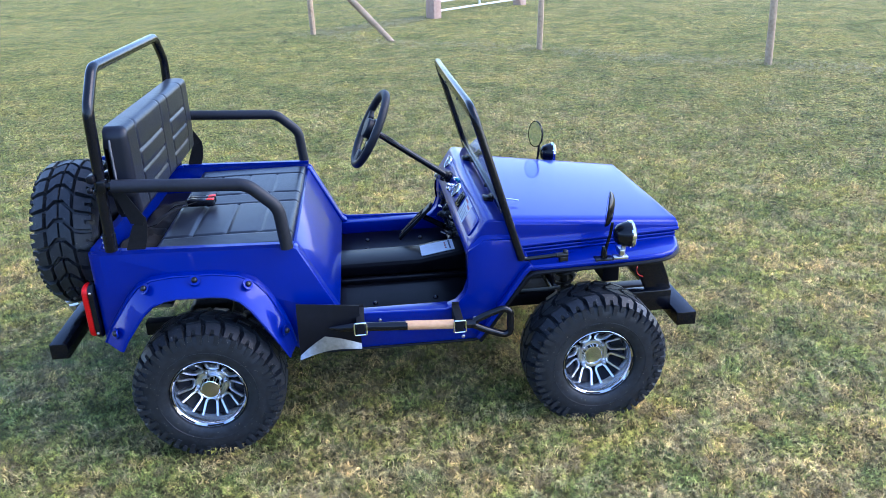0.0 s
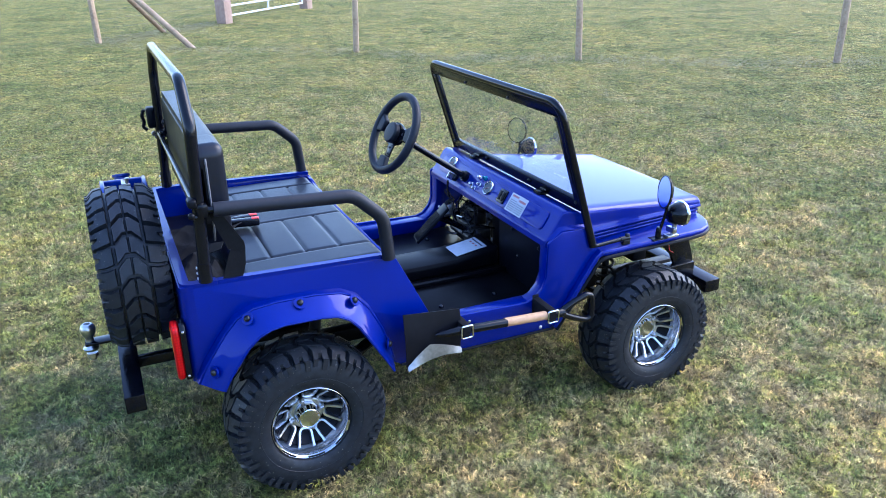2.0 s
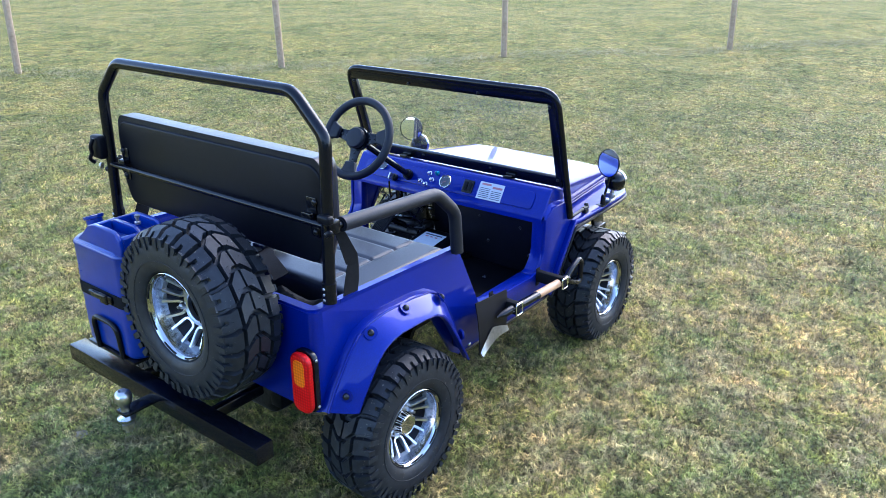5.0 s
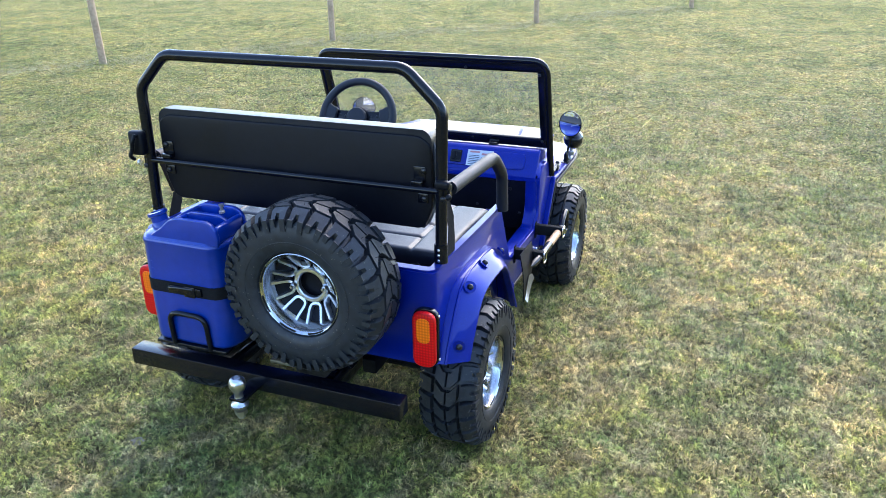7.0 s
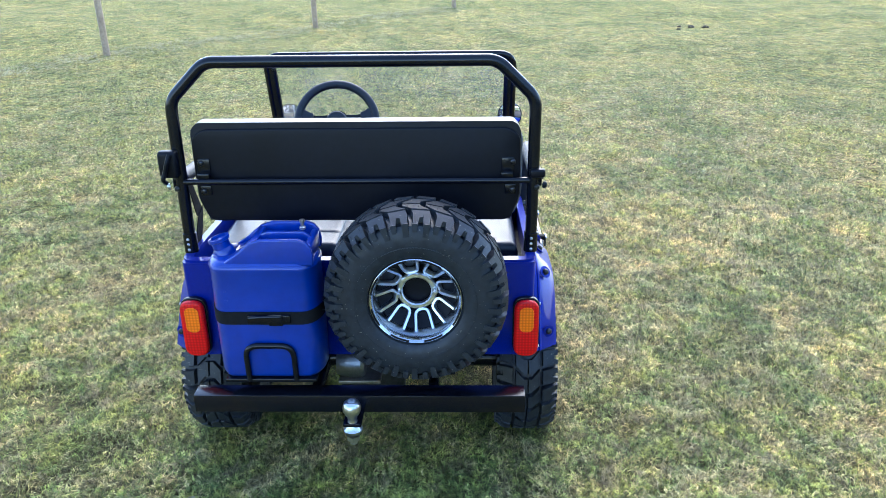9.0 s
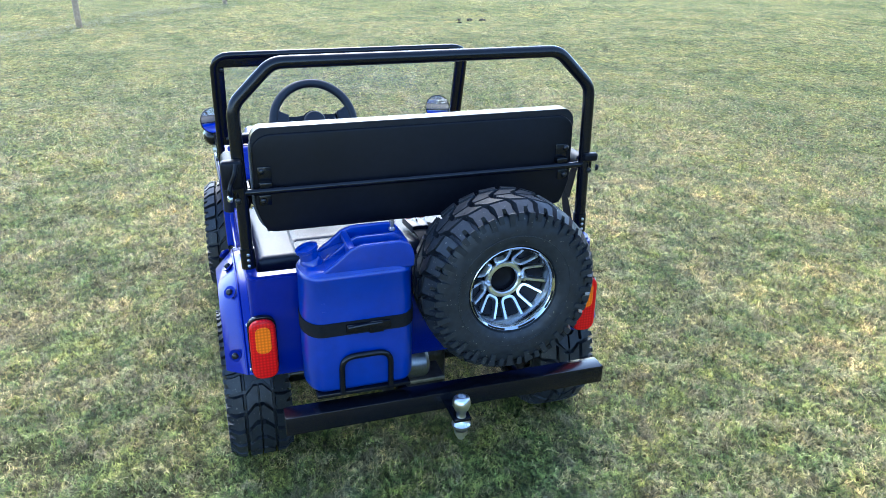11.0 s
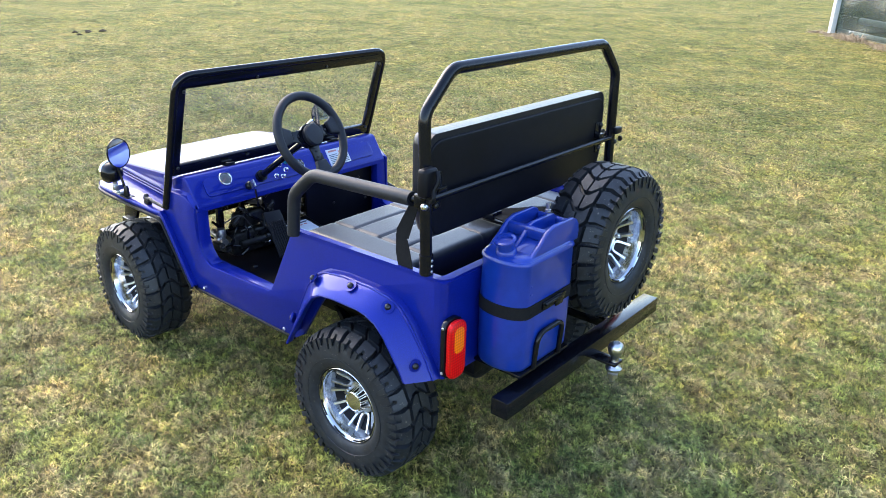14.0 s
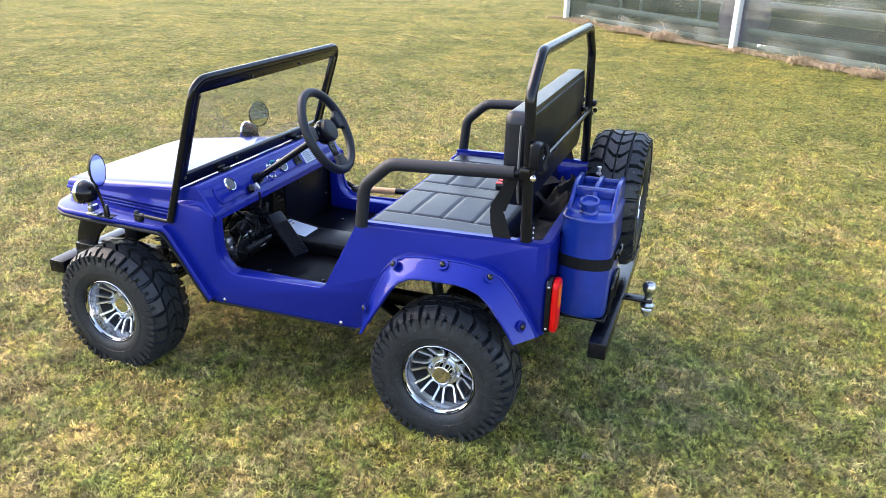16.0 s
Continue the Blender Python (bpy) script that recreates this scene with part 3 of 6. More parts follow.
def film_material():
    m, nt, b = mat("clouded_film")
    nt.nodes.remove(b)
    tr = nt.nodes.new("ShaderNodeBsdfTransparent")
    tr.inputs["Color"].default_value = (0.50, 0.58, 0.56, 1)
    pl = node(nt, "ShaderNodeBsdfPrincipled", Roughness=0.22)
    pl.inputs["Base Color"].default_value = (0.085, 0.105, 0.100, 1)
    st = node(nt, "ShaderNodeTexNoise", Scale=1.6, Detail=5.0)
    mp = nt.nodes.new("ShaderNodeMapping")
    mp.inputs["Scale"].default_value = (0.35, 1, 2.6)
    nt.links.new(coords(nt), mp.inputs["Vector"])
    nt.links.new(mp.outputs[0], st.inputs["Vector"])
    mix = nt.nodes.new("ShaderNodeMixShader")
    nt.links.new(value(nt, st.outputs["Fac"], 0.02, 0.92), mix.inputs["Fac"])
    nt.links.new(tr.outputs[0], mix.inputs[1])
    nt.links.new(pl.outputs[0], mix.inputs[2])
    nt.links.new(mix.outputs[0], nt.nodes["Material Output"].inputs["Surface"])
    bump(nt, pl, st.outputs["Fac"], 0.5, 0.05)
    return m


g0, g1 = Vector((2.45, -13.6, 0)), Vector((-2.7, -8.55, 0))
way = (g1 - g0).normalized()
house = thing("greenhouse", g0, math.degrees(math.atan2(way.y, way.x)))
tagged(house, "greenhouse of clouded plastic sheet on white metal posts", "greenhouse")
FILM = film_material()
HL, HW, HH = 18.0, 5.0, 2.1     # its long wall runs along local x; the room lies at local -y or +y
away = 1 if (Matrix.Rotation(math.atan2(way.y, way.x), 3, "Z") @ Vector((0, 1, 0))).dot(Vector((0, -1, 0))) > 0 else -1
for k in range(5):
    part("post", box(k * 4.5 - 0.045, k * 4.5 + 0.045, -0.045, 0.045, -0.05, HH, 0.006), WHITE_FRAME, house, "white square post")
    part("back_post", box(k * 4.5 - 0.045, k * 4.5 + 0.045, away * HW - 0.045, away * HW + 0.045, -0.05, HH, 0.006), WHITE_FRAME, house)
    x = k * 4.5
    part("hoop", tube([(x, 0, HH), (x, away * 0.6, HH + 0.55), (x, away * HW / 2, HH + 0.95), (x, away * (HW - 0.6), HH + 0.55), (x, away * HW, HH)], 0.025, 8, 0.5), WHITE_FRAME, house)


def film_wall(x0, x1, y, bulge):
    rows = []
    for i in range(13):
        z = 0.02 + (HH - 0.02) * i / 12
        rows.append([(x0 + (x1 - x0) * j / 40, y + bulge * 0.03 * math.sin(9 * z + 0.7 * math.sin(j * 0.7)) * (0.4 + math.sin(j * 0.31) ** 2), z) for j in range(41)])
    return loft(rows)


for k in range(4):
    part("side_sheet", film_wall(k * 4.5 + 0.05, k * 4.5 + 4.45, away * 0.05, 1), FILM, house)
part("back_sheet", film_wall(0, HL, away * (HW - 0.05), 1), FILM, house)
arch = [(0, HH), (away * 0.6, HH + 0.55), (away * HW / 2, HH + 0.95), (away * (HW - 0.6), HH + 0.55), (away * HW, HH)]
part("roof_sheet", loft([[(x, p.y, p.z + 0.03) for p in rounded([(0, a, b) for a, b in arch], 0.5)] for x in np.linspace(0, HL, 20)]), FILM, house)
for x in (0.0, HL):
    part("end_sheet", prism([(0, 0.02), *arch, (away * HW, 0.02)], "x", x - 0.004, x + 0.004, 0), FILM, house)
part("skirt_board", box(0.05, HL, away * 0.075, away * 0.11, 0, 0.10, 0.004), STEEL, house, "grey base board")
part("inner_path", box(0.1, HL - 0.1, *sorted((0.25 * away, (HW - 0.2) * away)), -0.03, 0.012, 0), surface("trodden_soil", (0.035, 0.028, 0.02), (0.08, 0.065, 0.048), 0.95, 6, spec=0.05), house)
for k, z in enumerate((0.35, 0.75, 1.2, 1.65)):
    part("wire", tube([(0, -away * 0.055, z), (HL, -away * 0.055, z)], 0.0009, 5), WIRE, house)

PIPE = surface("dull_white_pipe", (0.30, 0.32, 0.32), (0.50, 0.52, 0.51), 0.5, 8)
for d_, z_ in ((0.45, 0.24), (0.85, 0.62)):
    part("watering_pipe", tube([(0.1, away * d_, z_), (HL * 0.3, away * (d_ + 0.05), z_ - 0.03), (HL - 0.1, away * d_, z_)], 0.055, 10), PIPE, house, "dull white pipe along the inside")
CLOTH = surface("purple_sack", (0.34, 0.22, 0.35), (0.47, 0.33, 0.46), 0.8, 10)
for k, (u, d, h, mm, nm) in enumerate(((1.6, 1.2, 0.8, GALV, "staging_bench"), (4.02, 0.66, 1.5, CLOTH, "purple_sack"), (7.8, 1.3, 0.85, GALV, "staging_bench"))):
    t = thing(nm, g0 + way * u + Vector((-way.y, way.x, 0)) * away * d, math.degrees(math.atan2(way.y, way.x)))
    if nm == "purple_sack":
        part("sack", lathe([(0.0, 0.0), (0.34, 0.02), (0.40, 0.4), (0.30, 0.9), (0.16, 1.3), (0.05, 1.5), (0, 1.5)], 14, "z"), CLOTH, t)
        tagged(t, "tall purple filled sack behind the clouded sheet", "sack")
    else:
        part("bench_top", box(-1.2, 1.2, -0.3, 0.3, h - 0.05, h, 0.006), mm, t)
        for sx in (-1.1, 1.1):
            for sy in (-0.25, 0.25):
                part("leg", box(sx - 0.02, sx + 0.02, sy - 0.02, sy + 0.02, 0, h - 0.05, 0.003), mm, t)
        tagged(t, "pale staging bench inside the greenhouse", "bench")


def dead_grass(count, seed):
    """A low, uneven bank of dead grass along the foot of the wall, as one mesh."""
    rng = np.random.default_rng(seed)
    u = rng.uniform(-0.2, 9.2, count)
    heap = 0.16 + 0.60 * patchiness(u, np.zeros(count), 0.55, 6) ** 2 + 0.5 * patchiness(u, np.zeros(count), 0.17, 9) ** 2 + 0.35 * np.exp(-((u - 3.1) / 0.35) ** 2)
    keep = rng.random(count) < heap
    u, heap = u[keep], heap[keep]
    n = len(u)
    v = -away * (0.10 + np.abs(rng.normal(0, 0.11, n)) * (0.5 + heap))
    L = rng.uniform(0.03, 0.12, n) * (0.30 + heap) * (1 + 1.2 * (rng.random(n) < 0.03))
    px = g0.x + way.x * u - way.y * v
    py = g0.y + way.y * u + way.x * v
    a = rng.uniform(0, 2 * np.pi, n)
    d = np.stack([np.cos(a), np.sin(a), np.zeros(n)], -1)
    s = np.stack([-d[:, 1], d[:, 0], np.zeros(n)], -1) * (rng.uniform(0.0025, 0.007, n))[:, None]
    b = np.stack([px, py, np.full(n, -0.02) + 0.05 * heap * rng.random(n)], -1)
    lean = rng.uniform(0.8, 2.0, n)
    up = np.zeros((n, 3))
    up[:, 2] = 1
    m = b + (d * np.sin(lean * 0.6)[:, None] + up * np.cos(lean * 0.6)[:, None]) * (L * 0.6)[:, None]
    t = m + (d * np.sin(lean * 1.5)[:, None] + up * np.cos(lean * 1.5)[:, None]) * (L * 0.5)[:, None]
    co = np.stack([b - s, b + s, m + s, m - s, t], 1).reshape(-1, 3)
    k = np.arange(n) * 5
    faces = np.stack([k, k + 1, k + 2, k + 3], -1).tolist() + np.stack([k + 3, k + 2, k + 4], -1).tolist()
    me = bpy.data.meshes.new("dead_grass")
    me.from_pydata(co.tolist(), [], faces)
    ob = part_mesh("dead_grass", me, surface("dead_grass_blades", (0.25, 0.175, 0.105), (0.54, 0.41, 0.27), 0.85, 30), None, smooth=False)
    tagged(ob, "low bank of brown dead grass along the greenhouse wall", "dead grass", kind="stuff")


dead_grass(24000, 5)


# ---- the car: x ahead, y to its left, the rear axle over the origin ----
car = thing("mini_off_road_car")
tagged(car, "small blue open off-road car with black bench seat, parked on grass", "car")
HALF, TAIL, RIM_Z = 0.470, -0.296, 0.665      # half width, rear face, rim height of the tub


def both(make):
    """Calls a builder for the right side and for the left."""
    for left in (False, True):
        make(left)


# tub
side_outline = [(-0.262, 0.665), (0.285, 0.647), (0.300, 0.638), (0.402, 0.436), (0.412, 0.420), (0.430, 0.412), (0.738, 0.401),
                (0.768, 0.412), (0.794, 0.438), (0.808, 0.474), (0.810, 0.550), (0.811, 0.590), (0.86, 0.622), (0.965, 0.618), (1.00, 0.552), (1.012, 0.528),
                (0.856, 0.306), (0.836, 0.288), (0.300, 0.290), (0.258, 0.318), (0.190, 0.43), (0.15, 0.487), (0.115, 0.520), (0.07, 0.536),
                (-0.06, 0.538), (-0.105, 0.522), (-0.150, 0.485), (-0.22, 0.392), (-0.262, 0.388)]


def tub_side(left):
    bm = prism(side_outline, "y", -HALF, -HALF + 0.012, 0)
    es = [e for e in bm.edges if abs(e.verts[0].co.y - e.verts[1].co.y) < 1e-5 and max(v.co.x for v in e.verts) > -0.255]
    bmesh.ops.bevel(bm, geom=es, offset=0.003, segments=2, profile=0.5, affect="EDGES", clamp_overlap=True)
    part("side_panel", flip(bm, left), PAINT, car)
    # sill box and the rounded front of the door opening
    bm = box(0.405, 0.80, -HALF + 0.012, -0.405, 0.345, 0.400, 0.006)
    part("sill", flip(bm, left), PAINT, car)
    gusset = prism([(0.738, 0.397), (0.772, 0.408), (0.798, 0.436), (0.8115, 0.474), (0.814, 0.585), (0.85, 0.585), (0.85, 0.35), (0.738, 0.35)], "y", -HALF + 0.011, -0.41, 0.006)
    part("door_post", flip(gusset, left), PAINT, car)
    # seam between the body and the wing
    seam = sweep([(1.035, -HALF - 0.0012, 0.522), (0.86, -HALF - 0.0012, 0.284 + 0.03)], [(-0.0015, -0.001), (0.0015, -0.001), (0.0015, 0.001), (-0.0015, 0.001)], up=(0, 1, 0))
    part("seam", flip(seam, left), SATIN, car, smooth=False)
    part("edge_trim", flip(tube([(0.845, -HALF - 0.001, 0.291), (0.830, -HALF - 0.001, 0.2875), (0.302, -HALF - 0.001, 0.2895)], 0.0045, 8), left), SATIN, car, "black rubber edge trim")
    for x, z in ((0.79, 0.302), (0.355, 0.302)):
        part("screw", flip(bolt_head((x, -HALF, z), (0, -1, 0), 0.006, 0.004), left), ZINC, car)


both(tub_side)
corner = rounded([(-0.262, -HALF + 0.006, 0.52), (TAIL + 0.006, -HALF + 0.006, 0.52), (TAIL + 0.006, HALF - 0.006, 0.52), (-0.262, HALF - 0.006, 0.52)], 0.026, steps=6)
part("rear_panel", sweep(corner, [(-0.006, -0.132), (0.006, -0.132), (0.006, 0.145), (-0.006, 0.145)], up=(0, 0, 1)), PAINT, car)
rim = rounded([(-0.20, -HALF + 0.012, RIM_Z + 0.002), (TAIL + 0.016, -HALF + 0.012, RIM_Z + 0.002), (TAIL + 0.016, HALF - 0.012, RIM_Z + 0.002), (-0.20, HALF - 0.012, RIM_Z + 0.002)], 0.024, steps=6)
part("rim_flange", bevelled(sweep(rim, [(-0.0125, -0.007), (0.0125, -0.007), (0.0125, 0.005), (-0.0125, 0.005)], up=(0, 0, 1)), 0.004, 3, 60), PAINT, car)
for s in (-1, 1):
    part("rim_flange", bevelled(sweep([(0.292, s * (HALF - 0.0095), 0.6525), (-0.199, s * (HALF - 0.0095), RIM_Z + 0.0018)], [(-0.0100, -0.007), (0.0100, -0.007), (0.0100, 0.0048), (-0.0100, 0.0048)], up=(0, 0, 1)), 0.004, 3, 60), PAINT, car)
part("bulkhead", prism([(0.278, 0.628), (0.292, 0.634), (0.408, 0.40), (0.402, 0.345), (0.39, 0.345), (0.393, 0.40)], "y", -HALF + 0.012, HALF - 0.012, 0.004), PAINT, car)
for y0, y1 in ((-HALF + 0.013, -HALF + 0.055), (HALF - 0.055, HALF - 0.013)):
    part("pillar_flange", prism([(0.285, 0.640), (0.300, 0.636), (0.412, 0.418), (0.430, 0.405), (0.42, 0.395), (0.40, 0.41)], "y", y0, y1, 0.004), PAINT, car)
part("load_bay_floor", box(TAIL + 0.012, 0.285, -HALF + 0.012, HALF - 0.012, 0.545, 0.556, 0), SATIN, car)
part("tub_floor", box(0.385, 0.93, -0.41, 0.41, 0.338, 0.350, 0.002), SHEET, car, "black sheet floor")
part("tunnel", prism([(0.38, 0.35), (0.38, 0.399), (0.69, 0.399), (0.83, 0.421), (0.86, 0.428), (0.86, 0.35)], "y", -0.055, 0.105, 0.012, 3), SHEET, car)
part("floor_rib", box(0.39, 0.86, -0.118, -0.098, 0.349, 0.366, 0.003), SHEET, car)
for x, y in ((0.52, -0.282), (0.724, -0.273), (0.507, 0.307), (0.504, 0.208), (0.72, 0.30)):
    part("floor_bolt", bolt_head((x, y, 0.350), (0, 0, 1), 0.009, 0.008), BLACK, car)
plate_m = Matrix.Translation((0.762, 0.026, 0.4118)) @ Euler((0, radians(-8.9), 0)).to_matrix().to_4x4()
tplate = part("instruction_plate", box(-0.062, 0.062, -0.05, 0.05, -0.001, 0.0015, 0.0005, 1, plate_m), PAPER, car, "pale printed plate on the tunnel")
for k in range(3):
    part("printed_bar", box(0.028, 0.034, -0.028 + 0.022 * k, -0.016 + 0.022 * k, 0.0022, 0.0034, 0, 1, plate_m), RED_INK, tplate)
part("printed_bar", box(0.044, 0.050, -0.04, 0.04, 0.0022, 0.0034, 0, 1, plate_m), INK, tplate)
part("firewall", box(0.856, 0.868, -0.455, -0.06, 0.30, 0.60, 0.002), SATIN, car)
part("firewall", box(0.915, 0.927, -0.06, 0.105, 0.345, 0.60, 0.002), SATIN, car)
part("firewall_stay", join(box(0.912, 0.930, 0.285, 0.310, 0.30, 0.60, 0.003), box(0.912, 0.930, 0.105, 0.455, 0.575, 0.60, 0.003)), BLACK, car)
for x, y, z in ((0.855, -0.16, 0.53), (0.855, -0.34, 0.52), (0.855, -0.20, 0.44), (0.855, -0.38, 0.42)):
    part("firewall_bolt", bolt_head((x, y, z), (-1, 0, 0), 0.006, 0.005), DARK_BOLT, car)
for y in (-0.09, 0.09):
    part("chassis_rail", box(-0.24, 1.50, y * 2.6 - 0.022, y * 2.6 + 0.022, 0.285, 0.330, 0.004), SATIN, car)
part("rear_axle", tube([(0, -0.40, 0.205), (0, 0.40, 0.205)], 0.03, 12), BLACK, car)
part("front_axle", tube([(1.215, -0.38, 0.205), (1.215, 0.38, 0.205)], 0.022, 12), BLACK, car)
part("gearbox", box(-0.14, 0.14, -0.10, 0.10, 0.14, 0.30, 0.03, 4), GREASY, car)
part("engine_cover", join(lathe([(0.0, -0.03), (0.036, -0.03), (0.044, -0.02), (0.044, 0.02), (0.034, 0.05), (0.0, 0.05)], 20, "y", (-0.25, 0.03, 0.335)),
                          box(-0.29, -0.20, -0.045, 0.075, 0.285, 0.298, 0.004)), ALUMINIUM, car, "dull cast aluminium engine cover")

# wheel arch flares
flare_o = [(-0.287, 0.394), (-0.262, 0.442), (-0.205, 0.522), (-0.168, 0.563), (-0.125, 0.583), (-0.06, 0.590), (0.05, 0.589), (0.125, 0.579), (0.17, 0.556), (0.205, 0.512), (0.240, 0.44), (0.262, 0.372), (0.270, 0.335)]
flare_i = [(-0.226, 0.382), (-0.205, 0.418), (-0.150, 0.492), (-0.118, 0.520), (-0.086, 0.533), (-0.05, 0.539), (0.05, 0.537), (0.095, 0.531), (0.128, 0.514), (0.155, 0.484), (0.192, 0.424), (0.235, 0.352), (0.254, 0.318)]


def flare(left):
    rows = []
    for o, i in zip(flare_o, flare_i):
        o, i = Vector(o), Vector(i)
        row = []
        for s, y in ((-0.06, 0.4695), (-0.02, 0.482), (0.03, 0.489), (0.08, 0.494), (0.30, 0.507), (0.60, 0.525), (0.88, 0.5405), (0.94, 0.543), (0.99, 0.542), (1.02, 0.535), (1.03, 0.520)):
            p = o.lerp(i, s)
            row.append((p.x, -y, p.y))
        rows.append(row)
    f = part("wheel_arch_flare", flip(loft(rows, 0.003), left), PAINT, car, sharp=28)
    part("gasket", flip(tube([(o[0], -HALF - 0.0012, o[1]) for o in flare_o], 0.0022, 6), left), SATIN, f, "thin black gasket")
    part("bead", flip(tube([(o[0] * 0.95 + i_[0] * 0.05, -0.4915, o[1] * 0.95 + i_[1] * 0.05) for o, i_ in zip(flare_o, flare_i)], 0.0042, 8), left), PAINT, f)
    part("rolled_edge", flip(tube([(i_[0], -0.5395, i_[1]) for i_ in flare_i], 0.0042, 8), left), PAINT, f)
    for x, z, y in ((-0.243, 0.432, 0.516), (-0.140, 0.566, 0.512), (0.003, 0.579, 0.508), (0.153, 0.556, 0.512), (0.247, 0.398, 0.517)):
        out = Vector((x * 0.9, -0.11, (z - 0.40) * 0.75)).normalized()
        cup = lathe([(0.0, -0.002), (0.0150, -0.004), (0.0175, 0.0005), (0.0175, 0.0018), (0.0150, 0.0018), (0.0, 0.0010)], 16, "z")
        cup.transform(Matrix.Translation((x, -y - 0.001, z)) @ Vector((0, 0, 1)).rotation_difference(out).to_matrix().to_4x4())
        part("bolt_cup", flip(cup, left), PAINT, f)
        part("bolt", flip(bolt_head(Vector((x, -y - 0.001, z)) + out * 0.002, out, 0.0088, 0.008), left), DARK_BOLT, f)


both(flare)


# nose: wings, hood, cowl
def wing(left):
    plan = [(0.995, 0.30), (0.995, 0.482), (1.05, 0.488), (1.36, 0.492), (1.42, 0.488), (1.462, 0.468), (1.492, 0.43), (1.510, 0.38), (1.526, 0.30), (1.530, 0.002), (1.36, 0.002), (1.36, 0.30)]
    if not left:
        plan = [(x, -y) for x, y in plan]
    top = prism(plan, "z", 0.512, 0.534, 0.009, 3)
    for v in top.verts:
        v.co.z += 0.012 * (v.co.x - 1.0) / 0.5
    slope = loft([[(0.838, y, 0.294), (0.86, y, 0.316), (0.99, y, 0.508), (1.012, y, 0.528)] for y in (-0.452, -0.472, -0.486, -0.490)], 0.016)
    bevelled(slope, 0.004, 2, 60)
    w = part("front_wing", join(top, flip(slope, left)), PAINT, car)
    part("edge_trim", flip(tube([(0.842, -0.486, 0.288), (1.000, -0.487, 0.508), (1.05, -0.490, 0.512), (1.36, -0.494, 0.520), (1.44, -0.485, 0.523), (1.492, -0.435, 0.524), (1.514, -0.37, 0.524), (1.530, -0.30, 0.524), (1.533, -0.004, 0.524)], 0.0065, 8, 0.04), left), SATIN, w, "black rubber edge trim")
    brk = prism([(1.30, 0.513), (1.455, 0.516), (1.500, 0.40), (1.515, 0.345), (1.43, 0.345), (1.405, 0.40)], "y", -0.36, -0.345, 0.004)
    part("bumper_bracket", flip(brk, left), BLACK, car)


both(wing)


def hood_half(x):
    """Half the hood's width: it narrows towards the nose."""
    return 0.406 - 0.098 * (x - 0.93)


def hood_z(x, y):
    """Top of the hood: falls gently towards the nose, crowned across."""
    return 0.657 - 0.108 * (x - 1.05) - 0.009 * min(1.0, abs(y) / hood_half(x)) ** 2.4


GROOVE_Z = 0.566
rows = []
for i in range(21):
    x = 0.905 + 0.603 * i / 20
    w = hood_half(x)
    side = [(w - 0.016) * k / 12 for k in range(13)]
    half = [(y, hood_z(x, y)) for y in side]
    ze = hood_z(x, w - 0.016)
    half += [(w - 0.016 + 0.016 * math.sin(a), ze - 0.002 - 0.016 * (1 - math.cos(a))) for a in (0.4, 0.8, 1.2, 1.571)]
    lip = ze - 0.018
    half += [(w + 0.001, lip * 0.6 + GROOVE_Z * 0.4), (w + 0.002, GROOVE_Z + 0.012), (w + 0.006, GROOVE_Z + 0.008), (w + 0.006, GROOVE_Z + 0.002), (w + 0.001, GROOVE_Z)]
    rows.append([(x, -y, z) for y, z in half[::-1]] + [(x, y, z) for y, z in half[1:]])
last = rows[-1]
for dx, dz in ((0.006, 0.002), (0.012, 0.008), (0.015, 0.018), (0.016, 0.032)):
    rows.append([(x + dx, y * (1 - 0.12 * dz), max(min(z, hood_z(1.508, 0) - dz), GROOVE_Z)) for x, y, z in last])
rows.append([(x + 0.016, y * 0.995, GROOVE_Z) for x, y, z in last])
hood = part("hood", loft(rows, 0.003), PAINT, car, sharp=50)


def nose_side(left):
    s = loft([[(x, -hood_half(x) + 0.004, z) for x in (0.90, 1.1, 1.3, 1.514)] for z in (0.515, 0.54, 0.557, GROOVE_Z - 0.003)], 0.004)
    part("nose_side", flip(s, left), PAINT, car)
    for z in (0.557, 0.545):
        bead = tube([(0.96, -hood_half(0.96) + 0.001, z), (1.2, -hood_half(1.2) + 0.001, z), (1.514, -hood_half(1.514) + 0.001, z)], 0.0042, 8)
        part("nose_bead", flip(bead, left), PAINT, car)


both(nose_side)
part("nose_front", box(1.504, 1.516, -0.343, 0.343, 0.52, GROOVE_Z - 0.003, 0.004), PAINT, car)
part("radiator_shroud", box(1.30, 1.36, -0.28, 0.28, 0.36, 0.52, 0.01), SATIN, car)
cowl = prism([(0.808, 0.572), (0.811, 0.590), (0.820, 0.603), (0.864, 0.670), (0.873, 0.679), (0.888, 0.682), (0.930, 0.674), (0.962, 0.660), (0.962, 0.55), (0.86, 0.55), (0.835, 0.572)], "y", -0.452, 0.452, 0, 1)
ends = [e for e in cowl.edges if all(abs(abs(v.co.y) - 0.452) < 1e-5 for v in e.verts) and max(v.co.z for v in e.verts) > 0.600]
bmesh.ops.bevel(cowl, geom=ends, offset=0.034, segments=5, profile=0.5, affect="EDGES", clamp_overlap=True)
part("cowl", cowl, PAINT, car, sharp=50)


